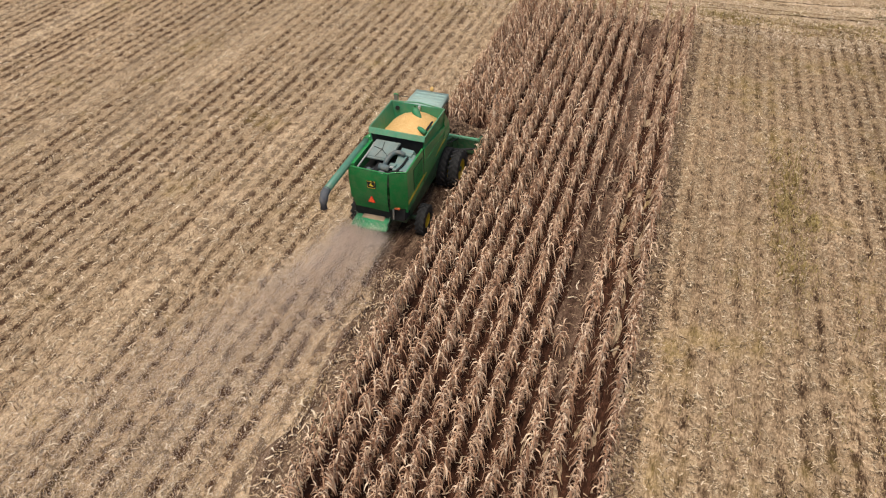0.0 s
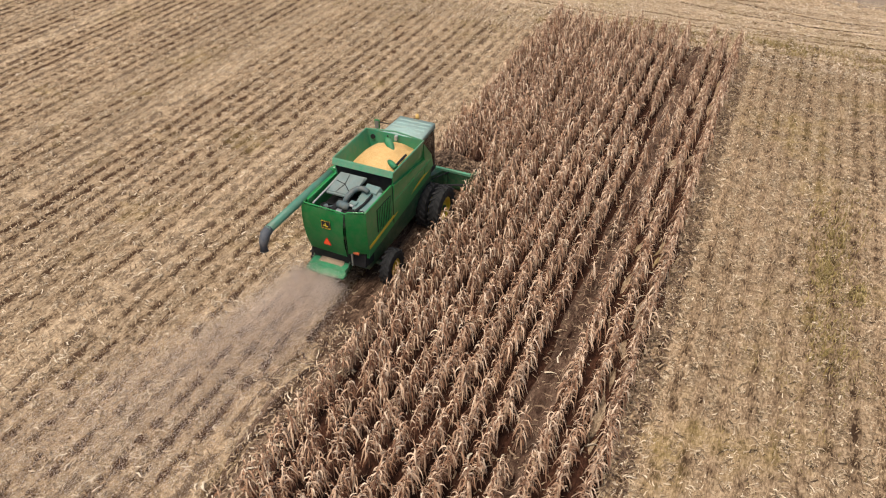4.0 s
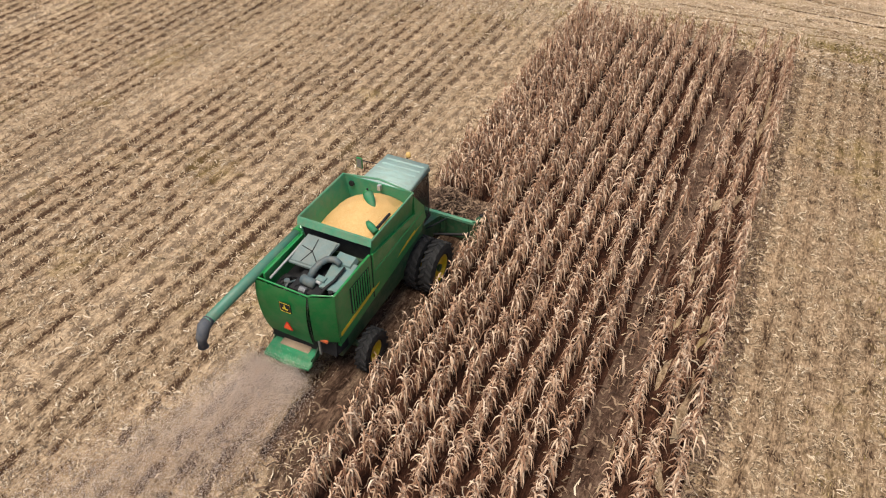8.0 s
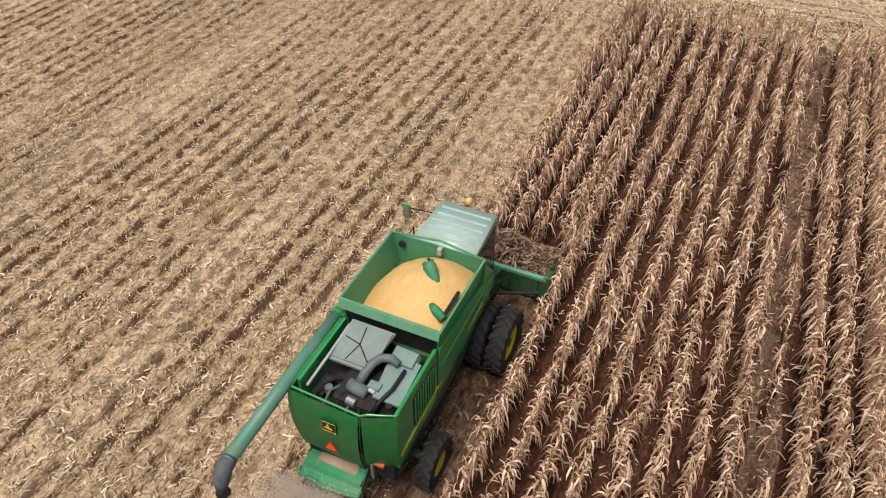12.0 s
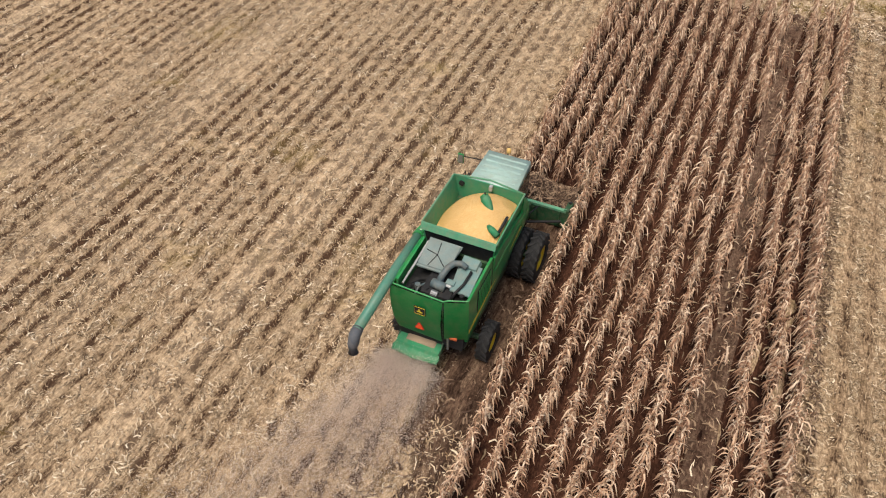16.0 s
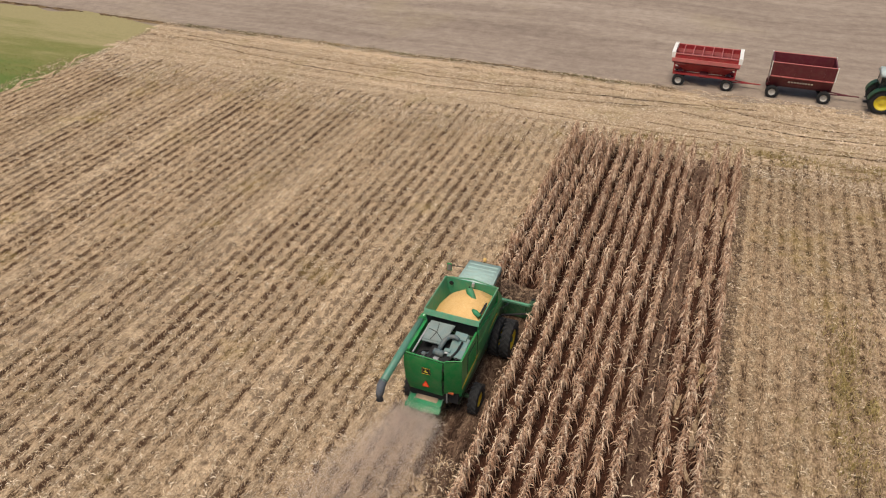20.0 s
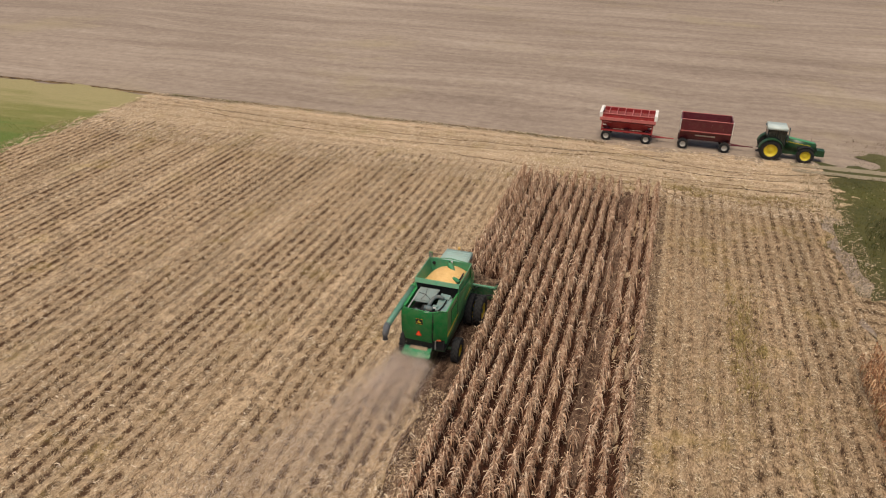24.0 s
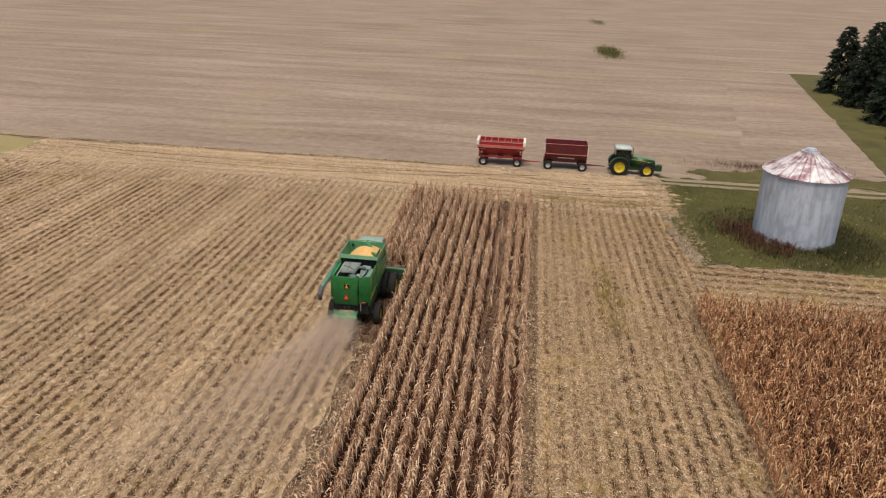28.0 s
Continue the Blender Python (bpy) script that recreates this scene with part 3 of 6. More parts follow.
for rut, (y0, y1) in enumerate(((39.9, 40.9), (41.7, 42.8))):
    field_sheet("dirt_lane_rut", 23.0, 90, y0, y1, 0.5, 0.14, lambda X, Y: 0 * X, LANE, "pale worn wheel rut of the farm lane", base=0.075, ragged=0.22, seed=9 + rut)
field_sheet("turning_place", 4.0, 31.5, 42.2, 45.3, 0.5, 0.3, lambda X, Y: 0 * X, TRODDEN, "bare trodden dirt under the wagons", base=0.016, ragged=0.9, seed=12)


def wheel_track(x0, x1, y_of, width, material, label, seed):
    """A pressed track or a low windrow that sweeps across the headland."""
    rng = np.random.default_rng(seed)
    n = int((x1 - x0) / 0.4)
    x = np.linspace(x0, x1, n)
    y = np.array([y_of(u) for u in x]) + np.convolve(rng.normal(0, 0.16, n), np.ones(5) / 5, "same")
    half = width * (0.5 + 0.3 * np.convolve(rng.normal(0, 1, n), np.ones(4) / 4, "same").clip(-1, 1))
    prof = ((-1.0, 0.0), (-0.5, 0.05), (0.1, 0.065), (0.6, 0.045), (1.0, 0.0))
    verts = np.stack([np.stack([x, y + k * half, np.full(n, 0.06 + z)], 1) for k, z in prof], 1).reshape(-1, 3)
    m = len(prof)
    i, j = np.meshgrid(np.arange(n - 1), np.arange(m - 1), indexing="ij")
    a = (i * m + j).ravel()
    ob = new("wheel_track", mesh_from("wheel_track", verts, np.stack([a, a + m, a + m + 1, a + 1], 1), material))
    return tagged(ob, label, "ground", kind="structure")


for k, (x0, x1, at, bow, wide) in enumerate(((-2, 24, 30.4, 0.0, 0.16), (1, 25, 31.6, 0.2, 0.13), (-9, 23, 33.2, 0.9, 0.12), (4, 25, 34.4, 0.5, 0.2), (-40, 5, 36.0, 2.4, 0.13), (-44, 12, 38.2, 2.0, 0.15), (6, 26, 36.3, -1.6, 0.14), (8, 26, 38.0, -2.2, 0.14))):
    wheel_track(x0, x1, lambda u, x0=x0, x1=x1, at=at, bow=bow: at + bow * ((2 * u - x0 - x1) / (x1 - x0)) ** 2 * (-1 if bow < 0 else 1), wide, TRACK, "dark pressed wheel track across the straw of the headland", 80 + k)


# ---- standing corn ----
def strip_leaf(points, widths, side):
    v, t = [], []
    for i, (p, w) in enumerate(zip(points, widths)):
        v += [p + side * w, p - side * w]
        if i:
            a = 2 * i - 2
            t += [(a, a + 1, a + 3), (a, a + 3, a + 2)]
    return v, t


def corn_template(rng, wild=0.0):
    """One dried maize plant: stalk, tassel, drooping leaves and a hanging ear."""
    V, Tn = [], []

    def add(v, t):
        b = len(V)
        V.extend(v)
        Tn.extend([tuple(i + b for i in tri) for tri in t])

    h = rng.uniform(1.55, 1.85)
    bend = rng.uniform(-0.1, 0.1, 2)
    spine = lambda z: np.array([bend[0] * (z / h) ** 2, bend[1] * (z / h) ** 2, z])
    v, t = [], []
    levels = np.linspace(0, h, 4)
    for i, z in enumerate(levels):
        for k in range(3):
            a = k * 2.094
            v.append(spine(z) + np.array([math.cos(a), math.sin(a), 0]) * (0.017 - 0.009 * z / h))
        if i:
            for k in range(3):
                a, b2 = 3 * i - 3 + k, 3 * i - 3 + (k + 1) % 3
                t += [(a, b2, b2 + 3), (a, b2 + 3, a + 3)]
    add(v, t)
    for k in range(3):
        a = rng.uniform(0, 6.28)
        o = np.array([math.cos(a), math.sin(a), 0])
        pts = [spine(h), spine(h) + o * 0.05 + np.array([0, 0, 0.14]), spine(h) + o * 0.16 + np.array([0, 0, 0.15])]
        add(*strip_leaf(pts, (0.014, 0.014, 0.004), np.array([-o[1], o[0], 0])))
    plane = rng.uniform(0, 6.28)
    n = rng.integers(14, 18)
    for k in range(n):
        z0 = min(0.62 + (h - 0.66) * (k / (n - 1)) ** 0.7 + rng.uniform(-0.04, 0.04), h - 0.02)
        a = plane + math.pi * (k % 2) + rng.uniform(-1.1, 1.1)
        o = np.array([math.cos(a), math.sin(a), 0])
        L = rng.uniform(0.45, 0.78) * (1.0 if k < n - 3 else 0.75) * (1 - 0.28 * wild)
        lift, drop, reach = rng.uniform(0.04, 0.17), rng.uniform(0.6, 1.1), rng.uniform(0.3, 0.58)
        lift, drop, reach = lift + wild * rng.uniform(0, 0.35), drop * (1 - wild * rng.uniform(0, 0.6)), reach * (1 + 0.5 * wild)
        pts, wid = [], []
        broad = rng.uniform(0.85, 1.35)
        for s in (0, 0.22, 0.45, 0.7, 1.0):
            out = L * reach * (1.7 * s - 0.7 * s * s)
            up = L * (lift * math.sin(math.pi * min(1, s * 1.4)) - drop * max(0, s - 0.2) ** 1.3)
            pts.append(spine(z0) + o * out + np.array([0, 0, up]) + rng.normal(0, 0.014, 3))
            wid.append((0.012, 0.019, 0.021, 0.015, 0.003)[len(wid)] * broad * rng.uniform(0.85, 1.15))
        twist = rng.uniform(-0.7, 0.7)
        side = np.array([-o[1], o[0], 0]) * math.cos(twist) + np.array([0, 0, 1]) * math.sin(twist)
        add(*strip_leaf(pts, wid, side))
    a = rng.uniform(0, 6.28)
    o = np.array([math.cos(a), math.sin(a), 0])
    p0, p1, p2 = spine(0.9) + o * 0.02, spine(0.88) + o * 0.1, spine(0.7) + o * 0.15
    for q in (np.array([-o[1], o[0], 0]), np.array([0, 0, 1.0])):
        add(*strip_leaf([p0, p1, p2], (0.012, 0.035, 0.008), q))
    return np.array(V), np.array(Tn)


corn_rng = np.random.default_rng(11)
CORN = [corn_template(corn_rng) for _ in range(14)]
CORN_WILD = [corn_template(corn_rng, 1.0) for _ in range(14)]
CORN_MESH = [mesh_from("corn_plant", v, t, CORN_LEAF) for v, t in CORN]


def plants_along(x, y0, y1, rng, gap=0.24, miss=0.06, thin=None):
    y = np.arange(y0, y1, gap)
    y = y + rng.uniform(-0.07, 0.07, len(y))
    keep = rng.uniform(0, 1, len(y)) > miss
    if thin:
        keep &= ~((y > thin[0]) & (y < thin[1]) & (rng.uniform(0, 1, len(y)) < thin[2]))
    y = y[keep]
    n = len(y)
    return dict(x=x + rng.normal(0, 0.025, n), y=y, z=np.full(n, 0.02), turn=rng.uniform(0, 6.28, n), size=rng.uniform(0.84, 1.08, n),
                pick=rng.integers(0, len(CORN), n), lean=np.abs(rng.normal(0, 0.07, n)), lean_way=rng.uniform(0, 6.28, n))


def corn_row(x, y0, y1, rng, label, group, material=CORN_LEAF, single=None, thin=None, gap=0.235, plants=CORN, tousle=1.0):
    """One row of maize; the plants of a short stretch (single) are parts of their own."""
    pl = plants_along(x, y0, y1, rng, gap=gap, thin=thin)
    pl["lean"] = pl["lean"] * tousle
    lone = (pl["y"] > single[0]) & (pl["y"] < single[1]) if single else np.zeros(len(pl["y"]), bool)
    rest = {k: v[~lone] for k, v in pl.items()}
    v, t = scatter(plants, rest["pick"], rest["x"], rest["y"], rest["z"], rest["turn"], rest["size"], rest["lean"], rest["lean_way"])
    ob = tagged(new("corn_row", mesh_from("corn_row", v, t, material)), label, "corn", group, "stuff")
    for i in np.nonzero(lone)[0]:
        o = new("corn_plant", CORN_MESH[pl["pick"][i]])
        o.matrix_basis = pose(pl["x"][i], pl["y"][i], 0.02, math.degrees(pl["lean"][i] * math.sin(pl["lean_way"][i])), 0, math.degrees(pl["turn"][i])) @ Matrix.Scale(pl["size"][i], 4)
        o.parent = ob
    return ob


for k in range(1, 13):
    x = LAST_ROW - ROW * (12 - k) - (0.14 if k == 1 else 0)
    corn_row(x, -38, CORN_END + corn_rng.uniform(-0.5, 0.5), corn_rng, "row of dry tan standing corn with drooping leaves", "rows of standing corn",
             single=(-6, 9) if k < 5 else None, thin={9: (-6.0, 40, 0.92), 8: (14, 19, 0.4)}.get(k))
for k in range(-3, 1):
    corn_row(LAST_ROW - ROW * (12 - k), 9.9, CORN_END + corn_rng.uniform(-0.4, 0.6), corn_rng, "row of dry standing corn ahead of the corn head", "rows of standing corn")
for k in range(27):
    corn_row(22.9 + ROW * k, -20, 7.2 + corn_rng.uniform(-0.5, 0.4), corn_rng, "row of reddish-brown uncut corn beside the yard", "rows of uncut corn block",
             material=CORN_LEAF_RED, gap=0.25, plants=CORN_WILD, tousle=2.5)


# ---- stubble and straw ----
def stub_template(rng):
    h, r = rng.uniform(0.10, 0.26), 0.016
    l = rng.uniform(-0.35, 0.35, 2) * h
    v = [(math.cos(a) * r, math.sin(a) * r, 0) for a in (0, 2.1, 4.2)] + [(math.cos(a) * r + l[0], math.sin(a) * r + l[1], h) for a in (0, 2.1, 4.2)]
    t = [(0, 1, 4), (0, 4, 3), (1, 2, 5), (1, 5, 4), (2, 0, 3), (2, 3, 5), (3, 4, 5)]
    return np.array(v), np.array(t)


def straw_template(rng):
    L, w, b = rng.uniform(0.05, 0.34), rng.uniform(0.005, 0.03), rng.uniform(0.0, 0.09)
    k = rng.uniform(-0.06, 0.06)
    v = [(-L / 2, -w, 0.01), (-L / 2, w, 0.015), (0, k - w, b), (0, k + w, b * 0.8), (L / 2, -w * 0.5, 0.02), (L / 2, w * 0.5, 0.01)]
    return np.array(v), np.array([(0, 2, 3), (0, 3, 1), (2, 4, 5), (2, 5, 3)])


def shred_template(rng):
    L, w = rng.uniform(0.05, 0.2), rng.uniform(0.006, 0.022)
    up = rng.uniform(-0.02, 0.07, 2) + 0.03
    return np.array([(-L / 2, -w, up[0]), (-L / 2, w, up[0] + 0.01), (L / 2, w * 0.4, up[1])]), np.array([(0, 2, 1)])


stub_rng = np.random.default_rng(23)
STUBS = [stub_template(stub_rng) for _ in range(8)]
STRAWS = [straw_template(stub_rng) for _ in range(14)] + [shred_template(stub_rng) for _ in range(14)]


def lumps(y0, y1, rng):
    """Where the straw of a row lies: it is bunched up in clumps, with thin stretches between."""
    y = np.arange(y0, y1 + 0.3, 0.3)
    c = np.cumsum(rng.uniform(0.15, 1.0, len(y)) ** 1.5)
    return (c - c[0]) / (c[-1] - c[0]), y


def stubble_row(x, y0, y1, rng, straw=10.0, stub_gap=0.2, label="row of cut corn stubble with pale straw between", material=STRAW, piece=1.0):
    n = int((y1 - y0) / stub_gap)
    y = y0 + (np.arange(n) + rng.uniform(-0.3, 0.3, n)) * stub_gap
    z0 = np.full(n, 0.06)
    v1, t1 = scatter(STUBS, rng.integers(0, 8, n), x + rng.normal(0, 0.03, n), y, z0, rng.uniform(0, 6.28, n), rng.uniform(0.8, 1.4, n))
    m = int((y1 - y0) * straw)
    off = np.where(rng.uniform(0, 1, m) < 0.68, ROW / 2 + rng.normal(0, 0.13, m), rng.uniform(-0.38, 0.38, m))
    lump = np.interp(rng.uniform(0, 1, m), *lumps(y0, y1, rng))
    v2, t2 = scatter(STRAWS, rng.integers(0, 28, m), x + off, lump, 0.03 + rng.uniform(0, 0.05, m), rng.uniform(0, 6.28, m), rng.uniform(0.6, 1.4, m) * piece)
    ob = tagged(new("stubble_row", mesh_from("stubble_row", v1, t1, STUB)), label, "stubble", "rows of corn stubble", "stuff")
    s = new("straw", mesh_from("straw", v2, t2, material))
    s.parent = ob
    return ob


for k in range(66):
    x = LAST_ROW - ROW * (16 + k)
    near = x > -26
    stubble_row(x, -27 if near else -16, ROW_END + stub_rng.uniform(-2.6, 1.2), stub_rng, 108.0 if near else 36.0, 0.2 if near else 0.3, piece=0.8 if near else 1.0)
for k in range(-3, 1):
    stubble_row(LAST_ROW - ROW * (12 - k), -40, 8.2 if k < -1 else -2.0, stub_rng, 90.0 if k < -1 else 12.0, piece=0.8, label="row of freshly cut stubble behind the combine")
for k in range(1, 16):
    stubble_row(LAST_ROW + ROW * k, -28, ROW_END + stub_rng.uniform(-3, 0.5), stub_rng, 135.0, 0.3, label="row of flattened stubble beside the standing corn", material=STRAW_EAST, piece=0.72)


def straw_field(name, x0, x1, y0, y1, count, label, seed, along=0.0, spread=0.9, material=STRAW, lie=0.05):
    rng = np.random.default_rng(seed)
    x, y = rng.uniform(x0, x1, count), rng.uniform(y0, y1, count)
    v, t = scatter(STRAWS, rng.integers(0, 28, count), x, y, lie + rng.uniform(0, 0.05, count), along + rng.normal(0, spread, count), rng.uniform(0.8, 1.5, count))
    return tagged(new(name, mesh_from(name, v, t, material)), label, "straw", kind="stuff")


straw_field("headland_straw", -49, 25.6, ROW_END - 4, FIELD_END + 0.6, 84000, "loose pale straw on the headland", 31, spread=1.3, material=STRAW_GOLD)
straw_field("yard_straw", 22.5, 62, 6.8, 16.6, 15000, "loose pale straw between corn and grass", 32, material=STRAW_EAST)
straw_field("corn_straw", 2, 11.6, -40, CORN_END, 5000, "fallen dry leaves under the standing corn", 33, lie=0.13)
straw_field("gap_litter", 8.3, 9.15, -20, CORN_END, 1500, "brown trampled leaves where a row of corn is missing", 34, along=1.57, spread=1.2, material=TRASH, lie=0.14)
straw_field("edge_litter", 11.3, 11.9, -40, CORN_END, 5000, "brown fallen leaves along the edge of the standing corn", 35, along=1.57, spread=1.2, material=TRASH, lie=0.14)
straw_field("edge_straw", 11.0, 12.0, -38, CORN_END, 4200, "tan straw strewn along the edge of the standing corn", 38, along=1.57, spread=1.2, lie=0.13)
straw_field("cut_edge_litter", 0.9, 2.5, -36, -2.0, 2600, "tan and brown husks dropped along the cut edge of the corn", 37, along=1.57, spread=1.2, lie=0.12)
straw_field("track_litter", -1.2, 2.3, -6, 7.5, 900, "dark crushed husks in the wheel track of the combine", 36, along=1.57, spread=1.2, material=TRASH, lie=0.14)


# ---- the combine harvester ----
def wheel(parent, name, at, radius, width, side, rim, rim_radius, lugs, label):
    """A lugged farm tyre with its dished rim and hub; side is +1 where the dish faces +x."""
    w = width / 2
    bm = lathe([(-w * 0.75, rim_radius), (-w, rim_radius * 1.12), (-w * 1.04, radius * 0.8), (-w * 0.85, radius * 0.95), (-w * 0.4, radius * 0.975),
                (w * 0.4, radius * 0.975), (w * 0.85, radius * 0.95), (w * 1.04, radius * 0.8), (w, rim_radius * 1.12), (w * 0.75, rim_radius)], 36, capped=False)
    bmesh.ops.recalc_face_normals(bm, faces=bm.faces)
    hub = thing(name, "", "")
    hub.parent, hub.matrix_basis = parent, pose(*at)
    tagged(hub, label)
    part("tyre", bm, RUBBER, hub)
    for sd in (-1, 1):
        d = 2 * math.pi / lugs
        c = [(sd * w * (0.02 + 1.0 * u), (0.25 * sd + da + e) * d) for u, da in ((0.0, 0.0), (1.0, 0.62)) for e in (-0.19, 0.19)]
        low = [(x, math.cos(g) * radius * 0.93, math.sin(g) * radius * 0.93) for x, g in (c[0], c[1], c[3], c[2])]
        top = [(x, math.cos(g) * radius * 1.012, math.sin(g) * radius * 1.012) for x, g in (c[0], c[1], c[3], c[2])]
        lb = hull_box(low + top, 0)
        bmesh.ops.recalc_face_normals(lb, faces=lb.faces)
        lug = part("tyre_lug", lb, LUG, hub)
        for k in range(1, lugs):
            again(lug, pose(0, 0, 0, 360.0 * k / lugs))
    r, s = rim_radius, side
    part("rim", lathe([(-s * w * 0.7, r * 1.02), (s * w * 0.72, r * 1.02), (s * w * 0.8, r * 1.04), (s * w * 0.72, r * 0.92), (s * w * 0.3, r * 0.8), (s * w * 0.22, r * 0.4), (s * w * 0.36, r * 0.3), (s * w * 0.4, r * 0.12)], 28), rim, hub, "", True)
    nut = part("wheel_nut", tube([(s * w * 0.24, r * 0.5, 0), (s * w * 0.24 + s * 0.03, r * 0.5, 0)], 0.022, 6), rim, hub)
    for k in range(1, 8):
        again(nut, pose(0, 0, 0, 45 * k))
    return hub


LUG = RUBBER_WORN
SEED_DUST = surface("chaff_dust", (0.3, 0.22, 0.14), 0.9, var=0.3, fine=60, bump=0.4)
BOOT = surface("grey_rubber_boot", (0.075, 0.085, 0.1), 0.7, var=0.2, dust=0.25)


def build_combine():
    c = thing("combine_harvester", "green combine harvester with full grain tank and corn head, cutting corn", "combine harvester")

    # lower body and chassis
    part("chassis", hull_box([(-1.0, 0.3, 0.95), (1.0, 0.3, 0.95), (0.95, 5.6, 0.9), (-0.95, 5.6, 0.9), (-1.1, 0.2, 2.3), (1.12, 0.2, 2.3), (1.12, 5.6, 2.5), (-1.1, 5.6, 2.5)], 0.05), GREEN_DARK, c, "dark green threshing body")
    # right side shields: rear one with the grille, front one below the tank
    def shield(y0, y1, zb0, zb1, zt0, zt1, s, lean0=0.0, lean1=0.0):
        return hull_box([(s * 1.12, y0, zb0), (s * 1.2, y0, zb0), (s * 1.2, y1, zb1), (s * 1.12, y1, zb1),
                         (s * (1.12 + lean0), y0, zt0), (s * (1.2 + lean0), y0, zt0), (s * (1.2 + lean1), y1, zt1), (s * (1.12 + lean1), y1, zt1)], 0) if s > 0 else \
            hull_box([(s * 1.2, y0, zb0), (s * 1.12, y0, zb0), (s * 1.12, y1, zb1), (s * 1.2, y1, zb1),
                      (s * (1.2 + lean0), y0, zt0), (s * (1.12 + lean0), y0, zt0), (s * (1.12 + lean1), y1, zt1), (s * (1.2 + lean1), y1, zt1)], 0)
    for s in (1, -1):
        part("rear_side_shield", soften(shield(0.0, 1.98, 2.08, 2.0, 3.72, 3.74, s), 0.025), GREEN, c)
        part("front_side_shield", soften(shield(2.02, 5.35, 2.0, 2.62, 3.74, 3.3, s, 0.06, 0.04), 0.025), GREEN, c)
        low = part("lower_side_skirt", hull_box([(s * 1.13 - 0.05, 0.05, 1.72), (s * 1.13 + 0.05, 0.05, 1.72), (s * 1.13 + 0.05, 5.3, 2.3), (s * 1.13 - 0.05, 5.3, 2.3),
                                                 (s * 1.15 - 0.05, 0.05, 2.05), (s * 1.15 + 0.05, 0.05, 2.05), (s * 1.15 + 0.05, 5.3, 2.6), (s * 1.15 - 0.05, 5.3, 2.6)], 0.02), GREEN, c)
        part("side_stripe", hull_box([(s * 1.205 - 0.004, 0.1, 2.1), (s * 1.205 + 0.006, 0.1, 2.1), (s * 1.205 + 0.006, 5.2, 2.64), (s * 1.205 - 0.004, 5.2, 2.64),
                                      (s * 1.207 - 0.004, 0.1, 2.24), (s * 1.207 + 0.006, 0.1, 2.24), (s * 1.21 + 0.006, 5.2, 2.77), (s * 1.21 - 0.004, 5.2, 2.77)], 0), YELLOW, c, "yellow trim stripe")
        part("shield_crease", tube([(s * 1.235, 2.1, 3.05), (s * 1.235, 5.2, 3.12)], 0.022, 6), GREEN, c)
        part("shield_seam", box(s * 1.2 - 0.03, s * 1.2 + 0.01, 1.975, 2.025, 2.05, 3.72, 0), BLACK, c)
        frame_b = bmesh.new()
        box(s * 1.2 - 0.01, s * 1.2 + 0.015, 0.75, 1.82, 2.42, 3.42, 0, frame_b)
        g = part("grille", frame_b, BLACK, c, "black louvred grille")
        sl = part("slat", box(-0.012, 0.02, -0.035, 0.035, 0, 0.94, 0.006), GREEN, g)
        sl.matrix_basis = pose(s * 1.214, 0.84, 2.45, 0, 0, 25 * s)
        for k in range(1, 8):
            again(sl, pose(s * 1.214, 0.84 + k * 0.128, 2.45, 0, 0, 25 * s))
    # sloped skirt between the shields and the tank rim
    # rear hood: main panel, slanted right corner panel, left corner
    def hood_panel(p, q, zt, zb, bulge, taper=0.0):
        bm = bmesh.new()
        d = Vector((q[0] - p[0], q[1] - p[1], 0)).normalized()
        out = Vector((d.y, -d.x, 0))
        levels = [(zt + (zb - zt) * k / 14, bulge * math.sin(math.pi * min(1, (k / 14) * 0.9 + 0.04)) ** 0.55) for k in range(15)]
        grid = []
        for z, b in levels:
            grid.append([bm.verts.new((p[0] + (q[0] - p[0]) * u + out.x * b + taper * (1 - u) * ((zt - z) / (zt - zb)) ** 1.6, p[1] + (q[1] - p[1]) * u + out.y * b, z)) for u in (0, 0.25, 0.5, 0.75, 1)])
        for r0, r1 in zip(grid, grid[1:]):
            for i in range(4):
                bm.faces.new((r0[i], r1[i], r1[i + 1], r0[i + 1]))
        bmesh.ops.solidify(bm, geom=bm.faces[:], thickness=0.05)
        bmesh.ops.recalc_face_normals(bm, faces=bm.faces)
        return bm
    rear = part("rear_hood", hood_panel((-1.24, -0.22), (0.5, -0.26), 3.70, 1.86, 0.2, 0.22), GREEN, c, "smooth green rear hood door")
    part("corner_panel", hood_panel((0.52, -0.26), (1.21, 0.02), 3.72, 1.98, 0.13), GREEN, c)
    part("hood_seam", tube([(0.51, -0.29, 3.70), (0.54, -0.43, 3.2), (0.53, -0.4, 2.5), (0.51, -0.3, 1.9)], 0.007, 6), GREEN_DARK, c)
    part("left_corner_panel", hood_panel((-1.24, 0.25), (-1.25, -0.2), 3.7, 2.1, 0.03), GREEN, c)
    rim_b = tube([(-1.22, 1.9, 3.74), (-1.23, 0.2, 3.72), (-1.2, -0.2, 3.70), (0.5, -0.26, 3.70), (0.62, -0.2, 3.74), (1.19, 0.02, 3.74), (1.19, 1.9, 3.76)], 0.028, 8)
    part("hood_rim", rim_b, GREEN, c)
    # emblem: plain yellow shape on a black plate
    part("emblem_plate", box(-0.39, 0.0, -0.462, -0.445, 2.98, 3.34, 0.02), BLACK, c, "small black emblem plate")
    part("emblem_outline", tube([(-0.365, -0.464, 3.005), (-0.025, -0.464, 3.005), (-0.025, -0.464, 3.315), (-0.365, -0.464, 3.315), (-0.365, -0.464, 3.005)], 0.007, 6), YELLOW, c)
